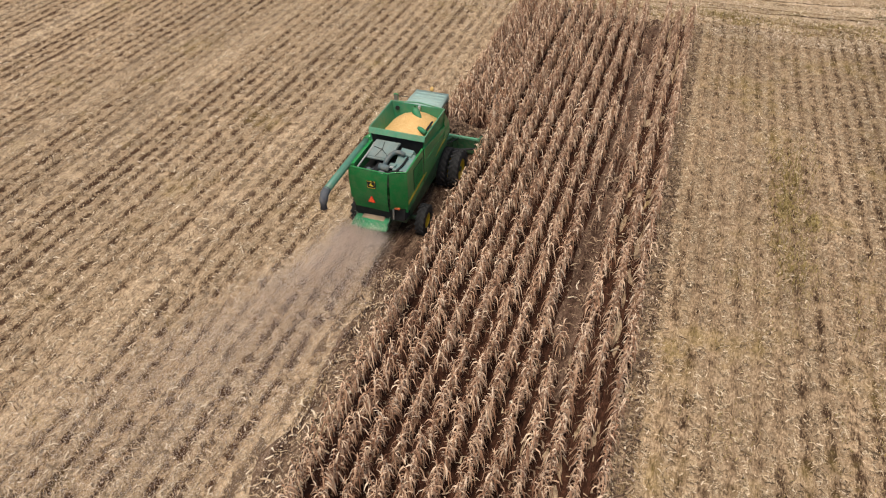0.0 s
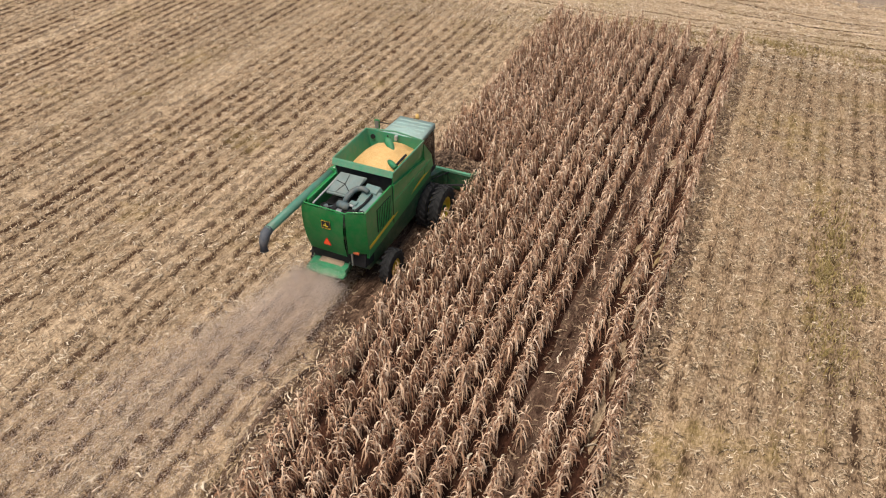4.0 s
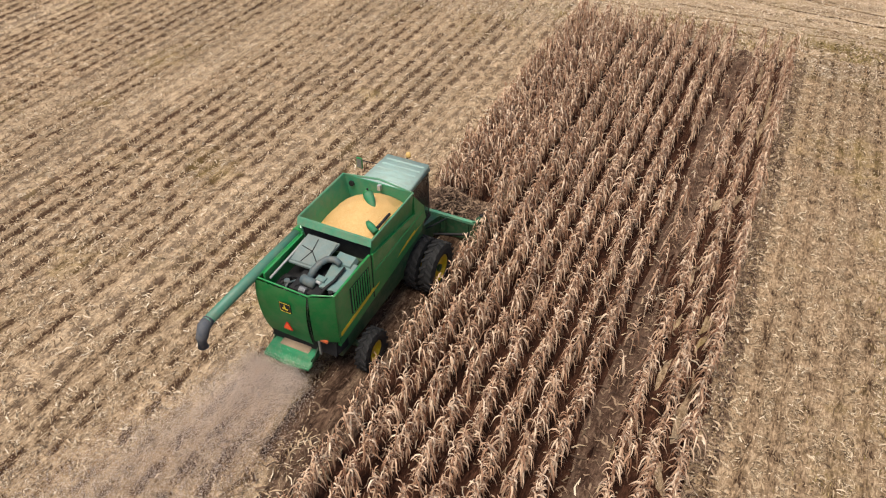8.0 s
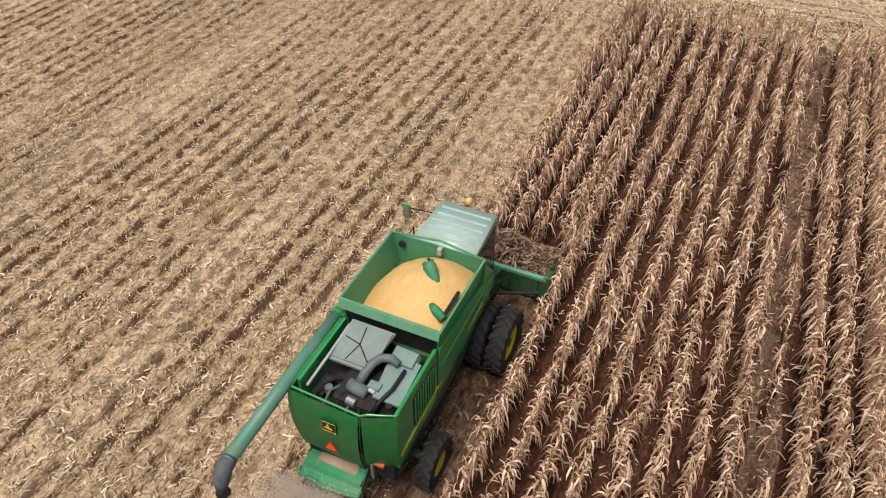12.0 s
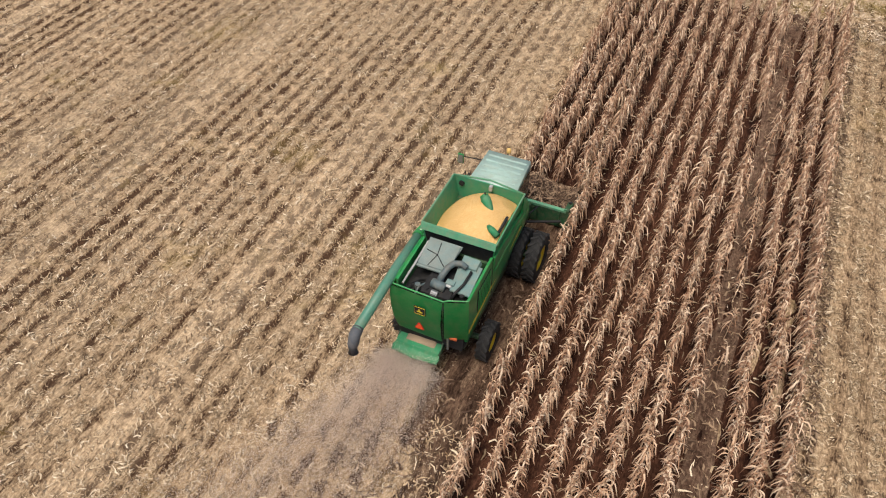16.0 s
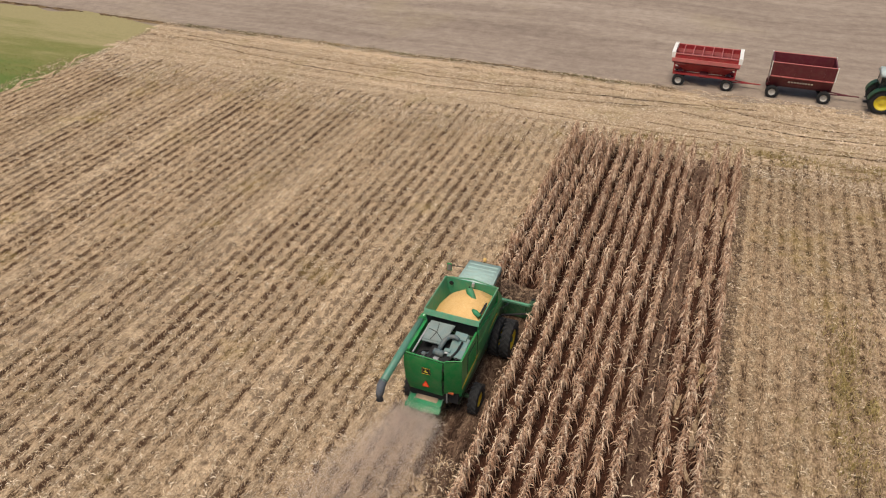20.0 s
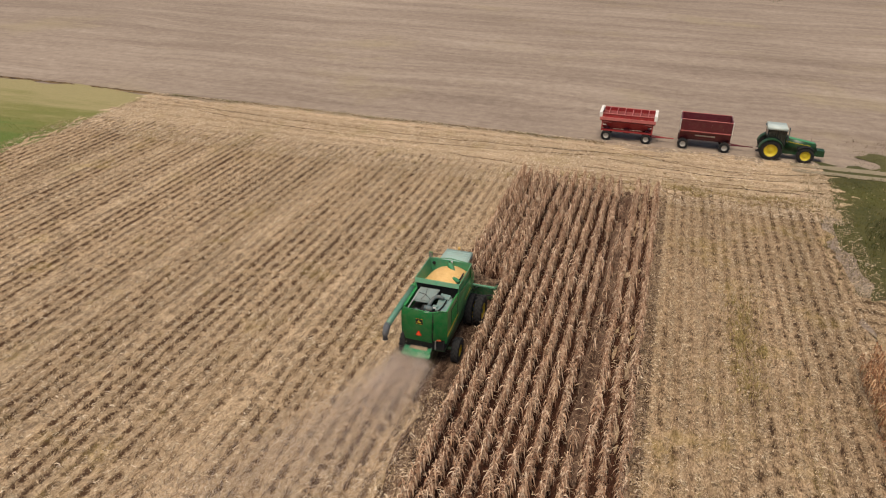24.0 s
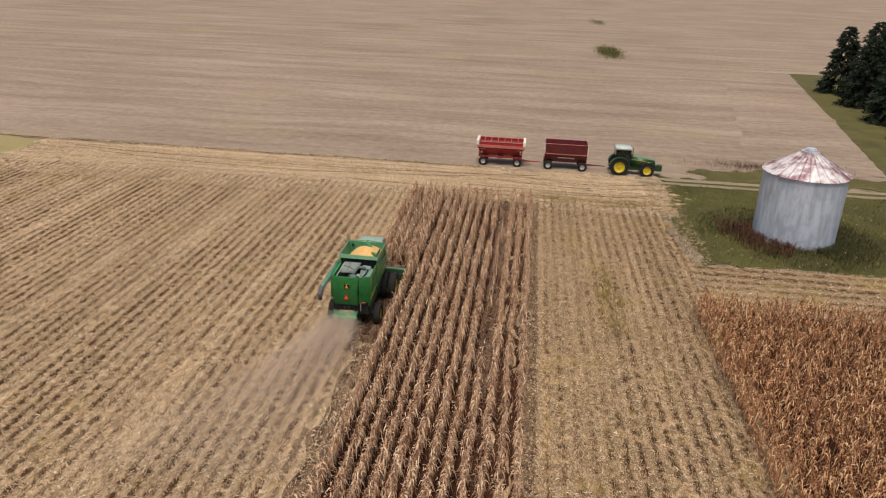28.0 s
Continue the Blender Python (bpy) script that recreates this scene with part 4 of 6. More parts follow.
    part("emblem_mark", plate([(-0.1, -0.02), (-0.09, -0.06), (0.08, -0.08), (0.1, -0.04), (0.02, -0.02), (0.0, 0.09), (-0.03, 0.09), (-0.04, -0.01)], 0.006, 0, lambda u, v, w: (-0.195 + u, -0.464 - w, 3.16 + v)), YELLOW, c, "plain yellow emblem shape")
    # slow-moving-vehicle triangle
    tri = lambda k: [(-0.2 * k, -0.14 * k), (-0.16 * k, -0.18 * k), (0.16 * k, -0.18 * k), (0.2 * k, -0.14 * k), (0.03 * k, 0.19 * k), (-0.03 * k, 0.19 * k)]
    smv = part("warning_triangle", plate(tri(0.82), 0.008, 0, lambda u, v, w: (-0.22 + u, -0.452 - w, 2.42 + v)), RED_LAMP, c, "red and orange slow-vehicle warning triangle")
    part("triangle_centre", plate(tri(0.6), 0.006, 0, lambda u, v, w: (-0.22 + u, -0.464 - w, 2.41 + v)), ORANGE, smv)
    for x, y in ((0.82, -0.19),):
        part("tail_lamp", box(x - 0.12, x + 0.12, y - 0.07, y, 2.0, 2.07, 0.015), DULL_LAMP, c, "dull orange tail lamp")
    # straw chopper and spreader below the hood
    part("straw_chopper", hull_box([(-1.1, -0.54, 1.1), (0.4, -0.54, 1.1), (0.4, 0.5, 1.15), (-1.1, 0.5, 1.15), (-1.1, -0.44, 1.24), (0.4, -0.44, 1.24), (0.4, 0.5, 1.36), (-1.1, 0.5, 1.36)], 0.03), CHOPPER, c, "green straw chopper hood")
    part("chopper_lip", tube([(-1.14, -0.5, 1.1), (-1.12, -0.66, 1.06), (-0.35, -0.73, 1.05), (0.42, -0.66, 1.06), (0.44, -0.5, 1.1)], 0.05, 8), CHOPPER, c, "", True)
    for x in (-1.1, 0.4):
        part("chopper_bracket", hull_box([(x - 0.02, -0.6, 1.0), (x + 0.02, -0.6, 1.0), (x + 0.02, 0.1, 1.1), (x - 0.02, 0.1, 1.1), (x - 0.02, -0.3, 1.2), (x + 0.02, -0.3, 1.2), (x + 0.02, 0.1, 1.55), (x - 0.02, 0.1, 1.55)], 0), GREEN_DARK, c)
    part("chopper_tailboard", hull_box([(-1.14, -0.68, 1.01), (0.44, -0.68, 1.01), (0.44, -0.45, 1.11), (-1.14, -0.45, 1.11), (-1.14, -0.68, 1.06), (0.44, -0.68, 1.06), (0.44, -0.45, 1.18), (-1.14, -0.45, 1.18)], 0.015), CHOPPER, c)
    part("chopper_chaff", hull_box([(-0.85, -0.3, 1.24), (0.2, -0.3, 1.24), (0.2, 0.1, 1.3), (-0.85, 0.1, 1.3), (-0.75, -0.26, 1.3), (0.1, -0.26, 1.3), (0.15, 0.1, 1.4), (-0.8, 0.1, 1.4)], 0.03), SEED_DUST, c, "beige chaff caught on the chopper")
    # closed block, black in place of the shade inside the discharge
    part("rear_underside", hull_box([(-1.1, -0.1, 1.3), (1.05, -0.05, 1.3), (1.05, 0.6, 1.2), (-1.1, 0.6, 1.2), (-1.15, -0.2, 1.95), (1.1, -0.05, 1.95), (1.1, 0.6, 2.3), (-1.15, 0.6, 2.3)], 0.04), BLACK, c, "dark discharge opening")
    vane = part("spreader_vane", box(-0.012, 0.012, -0.2, 0.2, 0, 0.1, 0.004), GREEN_DARK, c)
    vane.matrix_basis = pose(-1.0, -0.4, 0.95)
    for k in range(1, 7):
        again(vane, pose(-1.0 + k * 0.22, -0.4, 0.95, 0, 0, (k - 3) * 6))
    part("hitch_post", box(0.62, 0.68, -0.28, -0.22, 1.45, 2.0, 0.01), STEEL, c)

    # engine bay
    part("engine_bay_floor", box(-1.15, 1.12, -0.05, 1.95, 2.9, 2.98, 0.01), BLACK, c)
    part("cooling_screen", hull_box([(-0.98, 0.9, 3.5), (0.02, 0.9, 3.5), (0.2, 1.94, 3.78), (-0.92, 1.94, 3.78), (-0.98, 0.9, 3.56), (0.02, 0.9, 3.56), (0.2, 1.94, 3.84), (-0.92, 1.94, 3.84)], 0.02), GREY, c, "dusty grey cooling deck lid")
    part("deck_panel", hull_box([(0.4, 0.42, 3.42), (1.05, 0.42, 3.42), (1.05, 1.5, 3.6), (0.3, 1.5, 3.6), (0.4, 0.42, 3.48), (1.05, 0.42, 3.48), (1.05, 1.5, 3.66), (0.3, 1.5, 3.66)], 0.02), DECK, c, "dusty teal-grey engine cover")
    part("side_deck_cover", hull_box([(0.32, 1.3, 3.55), (0.95, 1.3, 3.55), (0.95, 1.72, 3.6), (0.32, 1.72, 3.6), (0.36, 1.3, 3.74), (0.9, 1.3, 3.7), (0.9, 1.68, 3.76), (0.36, 1.68, 3.8)], 0.04), DECK, c)
    part("radiator_hose", tube([(0.5, 0.2, 3.2), (0.62, 0.35, 3.52), (0.75, 0.7, 3.6), (0.8, 1.2, 3.7)], 0.045, 8), BLACK, c, "", True)
    part("deck_bracket", box(0.2, 0.48, 0.55, 0.75, 3.42, 3.58, 0.02), DECK, c)
    part("filter_bowl", tube([(-0.62, 0.3, 3.2), (-0.62, 0.3, 3.42)], 0.09, 12), PIPE, c)
    part("alternator", tube([(-0.1, 0.2, 3.36), (0.12, 0.18, 3.36)], 0.11, 12), STEEL, c)
    part("belt_guard", box(-1.0, -0.72, 0.15, 0.7, 3.15, 3.22, 0.02), BLACK, c)
    part("engine_block", hull_box([(-0.55, 0.1, 2.98), (0.55, 0.1, 2.98), (0.5, 1.2, 2.98), (-0.5, 1.2, 2.98), (-0.45, 0.15, 3.34), (0.5, 0.15, 3.34), (0.45, 1.2, 3.38), (-0.45, 1.2, 3.38)], 0.05), BLACK, c, "dark oily engine block")
    part("deck_rail", tube([(-1.0, 0.05, 3.55), (-0.98, 0.9, 3.62), (-0.96, 1.85, 3.72)], 0.035, 8), ROPE, c, "pale steel deck rail")
    part("lid_rail", tube([(-0.85, 1.5, 3.74), (-0.45, 1.42, 3.72), (-0.1, 1.1, 3.64), (0.08, 1.05, 3.63)], 0.014, 6), BLACK, c)
    part("lid_rail", tube([(-0.5, 1.85, 3.83), (-0.45, 1.42, 3.72), (-0.6, 1.0, 3.6)], 0.012, 6), BLACK, c)
    part("lid_frame", tube([(-0.93, 0.97, 3.6), (0.1, 0.97, 3.6), (0.14, 1.88, 3.86)], 0.016, 6), GREY, c)
    part("exhaust_pipe", tube([(0.62, 1.25, 3.74), (0.42, 1.3, 3.8), (0.22, 1.2, 3.82), (0.1, 1.0, 3.78), (0.03, 0.75, 3.68), (-0.02, 0.6, 3.5)], [0.09, 0.1, 0.105, 0.105, 0.105, 0.105], 12), PIPE, c, "dark exhaust elbow", True)
    part("air_cleaner", tube([(-0.22, 0.52, 3.45), (0.24, 0.46, 3.45)], 0.15, 16), PIPE, c, "", True)
    part("pipe_clamp", tube([(0.2, 0.55, 3.5), (0.42, 0.5, 3.52)], 0.05, 8), ROPE, c)
    part("fuel_cap", tube([(0.85, 0.32, 3.44), (0.85, 0.32, 3.52)], 0.07, 12), BLACK, c)
    for k in range(5):
        part("engine_hose", tube([(-0.9 + k * 0.28, 0.02, 3.15), (-0.8 + k * 0.25, 0.25, 3.42 - 0.03 * k), (-0.7 + k * 0.26, 0.55, 3.3), (-0.6 + k * 0.2, 0.8, 3.1)], 0.03, 7), PIPE if k % 2 else BLACK, c)

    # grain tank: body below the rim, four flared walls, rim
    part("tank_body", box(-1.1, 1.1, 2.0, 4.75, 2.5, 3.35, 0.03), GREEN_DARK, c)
    zb, zr = 3.32, 4.30
    def wall_plate(a, b2, a2, b3, thick):
        n = (Vector(b2) - Vector(a)).cross(Vector(a2) - Vector(a)).normalized() * thick
        v = [Vector(p) for p in (a, b2, b3, a2)]
        return hull_box([v[0], v[1], v[1] + n, v[0] + n, v[3], v[2], v[2] + n, v[3] + n], 0)
    L, R, Bk, Fr = -1.27, 1.27, 2.03, 4.58
    part("tank_wall_right", wall_plate((1.14, 2.06, zb), (1.14, 4.7, zb), (R, Bk, zr), (R, Fr, zr), -0.035), GREEN, c)
    part("tank_wall_left", wall_plate((-1.14, 2.06, zb), (-1.14, 4.7, zb), (L, Bk, zr), (L, Fr, zr), 0.035), GREEN_IN, c)
    part("tank_wall_front", wall_plate((-1.12, 4.7, zb), (1.12, 4.7, zb), (L + 0.03, Fr + 0.04, zr), (R - 0.03, Fr + 0.04, zr), 0.035), GREEN_IN, c)
    # black here paints the shade of the recess below the rim lip
    part("tank_wall_rear", wall_plate((-1.12, 2.1, zb), (1.12, 2.1, zb), (L + 0.03, Bk, zr - 0.03), (R - 0.03, Bk, zr - 0.03), -0.035), BLACK, c, "dark grimy rear tank wall")
    rim = part("tank_rim", tube([(L, Bk, zr), (R, Bk, zr - 0.02), (R, Fr, zr), (0, Fr + 0.14, zr + 0.06), (L, Fr, zr), (L, Bk, zr)], 0.034, 6), RIM_GREEN, c)
    part("rear_rim_lip", hull_box([(L, Bk - 0.12, zr - 0.2), (R, Bk - 0.12, zr - 0.2), (R, Bk - 0.08, zr - 0.2), (L, Bk - 0.08, zr - 0.2), (L, Bk - 0.04, zr), (R, Bk - 0.04, zr), (R, Bk + 0.03, zr), (L, Bk + 0.03, zr)], 0.01), RIM_GREEN, c, "worn pale green rear flange")
    part("tank_port", tube([(-0.98, 4.62, 4.0), (-0.98, 4.55, 4.0)], 0.1, 16), BLACK, c, "round black port in the tank wall")
    part("level_sensor", box(0.05, 0.16, 4.45, 4.58, 4.12, 4.3, 0.01), ROPE, c)
    part("shoulder_cover", hull_box([(0.9, 4.72, 2.7), (1.24, 4.72, 2.7), (1.24, 5.5, 2.7), (0.9, 5.3, 2.7), (1.1, 4.68, 4.1), (1.24, 4.68, 4.1), (1.24, 5.35, 3.3), (1.1, 5.3, 3.3)], 0.04), GREEN, c)
    # loading auger spouts that stand out of the grain
    fa = part("fill_auger", tube([(0.66, 3.26, 4.3), (0.42, 3.46, 4.46), (0.27, 3.58, 4.56), (0.2, 3.64, 4.6)], [0.07, 0.14, 0.17, 0.13], 12), CHOPPER, c, "green filling auger spout", True)
    part("auger_mouth", tube([(0.2, 3.64, 4.6), (0.17, 3.665, 4.615)], 0.1, 12), BLACK, fa)
    part("auger_flange", tube([(0.22, 3.625, 4.59), (0.19, 3.65, 4.605)], 0.15, 12), GREEN, fa)
    part("auger_bolt", tube([(0.24, 3.6, 4.74), (0.24, 3.6, 4.79)], 0.03, 8), BLACK, fa)
    part("cross_auger_cover", tube([(0.72, 2.72, 4.27), (0.86, 2.62, 4.27), (1.12, 2.5, 4.2)], [0.07, 0.11, 0.11], 12), CHOPPER, c, "", True)
    part("tank_ladder", tube([(1.13, 2.55, 4.3), (1.14, 3.3, 4.32)], 0.05, 6), BLACK, c)

    # unloading auger along the left side, boot at its end
    ua = part("unloading_auger", tube([(-1.42, 2.2, 3.62), (-1.4, 0.5, 3.68), (-1.28, -2.3, 3.8)], 0.155, 16), AUGER, c, "long faded green unloading auger tube", True)
    part("auger_boot", tube([(-1.29, -2.2, 3.8), (-1.27, -2.44, 3.76), (-1.26, -2.6, 3.52), (-1.26, -2.64, 3.2)], [0.165, 0.175, 0.165, 0.15], 14), BOOT, ua, "black rubber auger boot", True)
    part("auger_collar", tube([(-1.42, 2.0, 3.62), (-1.42, 2.1, 3.62)], 0.19, 14), GREEN, ua)
    part("auger_elbow", tube([(-1.42, 2.15, 3.62), (-1.4, 2.45, 3.58), (-1.3, 2.6, 3.3), (-1.25, 2.6, 2.6)], 0.18, 14), GREEN, ua, "", True)
    part("auger_cradle", tube([(-1.2, 0.1, 3.3), (-1.4, 0.0, 3.5)], 0.03, 6), BLACK, c)

    # cab
    part("cab_floor", box(-0.85, 0.85, 4.85, 6.6, 1.9, 2.05, 0.02), BLACK, c)
    cab = part("cab_roof", hull_box([(-0.88, 4.86, 3.78), (0.88, 4.86, 3.78), (0.8, 6.72, 3.72), (-0.86, 6.72, 3.72), (-0.86, 4.88, 3.99), (0.86, 4.88, 3.99), (0.76, 6.7, 3.95), (-0.82, 6.7, 3.95)], 0.08), GREEN_ROOF, c, "faded pale green ribbed cab roof", True)
    for k in range(5):
        y = 5.2 + k * 0.3
        part("roof_rib", box(-0.72, 0.7, y, y + 0.09, 3.965 - k * 0.0065, 3.991 - k * 0.0065, 0.01), GREEN_ROOF, cab)
    for x0, y0, x1, y1 in ((0.83, 4.95, 0.82, 4.95), (0.8, 6.5, 0.74, 6.6), (-0.83, 4.95, -0.82, 4.95), (-0.8, 6.5, -0.78, 6.6)):
        part("cab_pillar", tube([(x0, y0, 2.0), (x1, y1, 3.8)], 0.05, 6), BLACK, cab)
    part("windscreen", hull_box([(-0.78, 6.52, 2.05), (0.78, 6.52, 2.05), (0.78, 6.54, 2.05), (-0.78, 6.54, 2.05), (-0.76, 6.62, 3.75), (0.72, 6.62, 3.75), (0.72, 6.64, 3.75), (-0.76, 6.64, 3.75)], 0), GLASS, cab)
    for s in (1, -1):
        part("side_window", box(s * 0.82 - 0.01, s * 0.82 + 0.01, 5.0, 6.5, 2.1, 3.75, 0), GLASS, cab)
    part("rear_window", box(-0.75, 0.75, 4.9, 4.92, 2.6, 3.75, 0), GLASS, cab)
    part("operator_seat", hull_box([(-0.28, 5.4, 2.05), (0.28, 5.4, 2.05), (0.28, 5.95, 2.05), (-0.28, 5.95, 2.05), (-0.26, 5.35, 3.1), (0.26, 5.35, 3.1), (0.26, 5.5, 3.1), (-0.26, 5.5, 3.1)], 0.06), BLACK, cab, "empty black operator seat")
    bea = part("beacon", tube([(-0.15, 6.95, 3.86), (-0.15, 6.95, 3.9), (-0.15, 6.95, 4.02), (-0.15, 6.95, 4.06)], [0.08, 0.09, 0.08, 0.03], 12), AMBER, c, "amber beacon", True)
    part("beacon_arm", tube([(-0.15, 6.6, 3.85), (-0.15, 6.95, 3.86)], 0.025, 6), BLACK, bea)
    for s, x in ((-1, -1.75),):
        m = part("mirror", box(x - 0.11, x + 0.11, 6.3, 6.36, 3.35, 3.75, 0.02), GREEN, c, "side mirror")
        part("mirror_arm", tube([(s * 0.85, 6.5, 3.6), (x, 6.38, 3.62)], 0.018, 6), BLACK, m)
        part("mirror_glass", box(x - 0.09, x + 0.09, 6.288, 6.3, 3.38, 3.72, 0), STEEL, m)
    for x in (-0.6, -0.3, 0.3, 0.6):
        part("roof_lamp", box(x - 0.08, x + 0.08, 6.68, 6.76, 3.74, 3.84, 0.015), ROPE, cab)
    # landing and ladder on the left of the cab
    part("cab_platform", box(-1.6, -0.85, 4.9, 6.5, 1.9, 1.96, 0.01), BLACK, c)
    for y in (5.0, 5.7, 6.4):
        part("rail_post", tube([(-1.58, y, 1.95), (-1.58, y, 2.95)], 0.02, 6), BLACK, c)
    part("platform_rail", tube([(-1.58, 5.0, 2.95), (-1.58, 6.4, 2.95)], 0.022, 6), BLACK, c)
    for k in range(5):
        part("ladder_step", box(-1.85, -1.6, 5.9, 6.35, 0.5 + k * 0.3, 0.54 + k * 0.3, 0.008), BLACK, c)

    # axles and wheels
    part("front_axle", tube([(-1.9, 5.2, 0.95), (1.9, 5.2, 0.95)], 0.14, 10), GREEN_DARK, c)
    part("rear_axle", tube([(-1.4, 1.12, 0.72), (1.4, 1.12, 0.72)], 0.1, 10), GREEN_DARK, c)
    for s in (1, -1):
        wheel(c, "front_wheel", (s * 1.74, 5.2, 0.94), 0.94, 0.46, s, YELLOW, 0.5, 20, "outer dual drive wheel with yellow rim")
        wheel(c, "front_wheel", (s * 1.16, 5.2, 0.94), 0.94, 0.46, s, YELLOW, 0.5, 20, "inner dual drive wheel")
        wheel(c, "rear_wheel", (s * 1.5, 1.12, 0.7), 0.7, 0.4, s, YELLOW, 0.34, 16, "steering wheel with yellow rim")

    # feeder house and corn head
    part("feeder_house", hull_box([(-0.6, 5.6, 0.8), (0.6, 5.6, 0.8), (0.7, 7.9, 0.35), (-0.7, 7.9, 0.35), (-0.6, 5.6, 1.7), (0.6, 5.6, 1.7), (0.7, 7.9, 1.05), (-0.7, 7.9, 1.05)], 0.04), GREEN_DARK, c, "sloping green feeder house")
    h = part("corn_head", hull_box([(-2.2, 7.75, 0.3), (2.08, 7.75, 0.3), (2.08, 7.85, 0.25), (-2.2, 7.85, 0.25), (-2.2, 7.72, 1.1), (2.08, 7.72, 1.1), (2.08, 7.84, 1.1), (-2.2, 7.84, 1.1)], 0.02), HEAD_GREEN, c, "six-row green corn head back sheet")
    part("head_beam", box(-2.2, 2.08, 7.7, 7.84, 1.08, 1.18, 0.02), RIM_GREEN, h, "dusty pale green top beam")
    for k in range(5):
        part("back_stay", hull_box([(-1.9 + k * 0.92, 7.66, 0.35), (-1.84 + k * 0.92, 7.66, 0.35), (-1.84 + k * 0.92, 7.74, 0.35), (-1.9 + k * 0.92, 7.74, 0.35), (-1.9 + k * 0.92, 7.68, 1.08), (-1.84 + k * 0.92, 7.68, 1.08), (-1.84 + k * 0.92, 7.74, 1.08), (-1.9 + k * 0.92, 7.74, 1.08)], 0.01), HEAD_GREEN, h)
    part("drive_shaft", tube([(0.75, 7.0, 0.75), (1.95, 7.6, 0.7)], 0.05, 8), BLACK, h)
    part("hydraulic_hose", tube([(0.5, 6.4, 1.2), (0.9, 7.0, 1.3), (1.0, 7.6, 1.15), (0.8, 7.72, 0.9)], 0.025, 6), BLACK, h)
    part("head_auger", tube([(-2.1, 8.2, 0.62), (2.0, 8.2, 0.62)], 0.12, 12), BLACK, h, "dark cross auger")
    fl = bmesh.new()
    for s in (-1, 1):
        prev = None
        for k in range(60):
            a = k * 0.55
            x = s * (0.35 + k * 0.029)
            p, q = fl.verts.new((x, 8.2 + 0.12 * math.cos(a), 0.62 + 0.12 * math.sin(s * a))), fl.verts.new((x, 8.2 + 0.27 * math.cos(a), 0.62 + 0.27 * math.sin(s * a)))
            if prev:
                fl.faces.new((prev[0], p, q, prev[1]))
            prev = (p, q)
    bmesh.ops.solidify(fl, geom=fl.faces[:], thickness=0.012)
    part("auger_flighting", fl, STEEL, h)
    part("head_trough", hull_box([(-2.15, 7.8, 0.2), (2.05, 7.8, 0.2), (2.05, 8.7, 0.3), (-2.15, 8.7, 0.3), (-2.15, 7.8, 0.26), (2.05, 7.8, 0.26), (2.05, 8.7, 0.36), (-2.15, 8.7, 0.36)], 0.01), GREEN_DARK, h)
    for s, x in ((1, 2.08), (-1, -2.2)):
        e = part("end_divider", hull_box([(x - 0.12, 7.7, 0.3), (x + 0.12, 7.7, 0.3), (x + 0.1, 8.9, 0.3), (x - 0.1, 8.9, 0.3), (x - 0.1, 7.72, 1.2), (x + 0.1, 7.72, 1.2), (x + 0.1, 8.45, 1.02), (x - 0.1, 8.45, 1.02)], 0.07), HEAD_GREEN, h, "dusty green end divider")
        part("divider_snout", hull_box([(x - 0.1, 8.88, 0.25), (x + 0.1, 8.88, 0.25), (x + 0.02, 10.0, 0.08), (x - 0.02, 10.0, 0.08), (x - 0.08, 8.6, 0.82), (x + 0.08, 8.6, 0.82), (x + 0.02, 10.0, 0.14), (x - 0.02, 10.0, 0.14)], 0.03), HEAD_GREEN, e)
        part("head_lamp", box(x - 0.06, x + 0.06, 8.3, 8.4, 1.02, 1.12, 0.015), BLACK, h)
    for k in range(5):
        x = -2.2 + (k + 1) * 0.713
        part("row_snout", hull_box([(x - 0.2, 8.6, 0.3), (x + 0.2, 8.6, 0.3), (x + 0.03, 9.9, 0.08), (x - 0.03, 9.9, 0.08), (x - 0.12, 8.6, 0.56), (x + 0.12, 8.6, 0.56), (x + 0.02, 9.9, 0.14), (x - 0.02, 9.9, 0.14)], 0.03), HEAD_GREEN, h)
    return c


build_combine()


def grain_heap():
    """The heap of shelled corn in the tank: a low dome against the tank walls."""
    rng = np.random.default_rng(5)
    bm = bmesh.new()
    nx, ny = 34, 36
    cl = smooth_noise(rng, nx, ny, 6) * 0.03 + smooth_noise(rng, nx, ny, 2) * 0.012
    grid = []
    for i in range(nx):
        col = []
        for j in range(ny):
            x, y = -1.17 + 2.34 * i / (nx - 1), 2.1 + 2.5 * j / (ny - 1)
            d = math.hypot((x - 0.32) / 1.18, (y - 3.3) / 1.36)
            z = 4.46 - 0.58 * d ** 2.0 + cl[i, j]
            inset = 0.03 * max(0, 4.3 - z)
            col.append(bm.verts.new((x * (1 - inset), y, max(3.3, z))))
        grid.append(col)
    for i in range(nx - 1):
        for j in range(ny - 1):
            bm.faces.new((grid[i][j], grid[i + 1][j], grid[i + 1][j + 1], grid[i][j + 1]))
    ob = link_mesh("corn_grain", bm, GRAIN, True)
    return tagged(ob, "heap of golden shelled corn filling the grain tank", "grain", kind="stuff")


grain_heap()


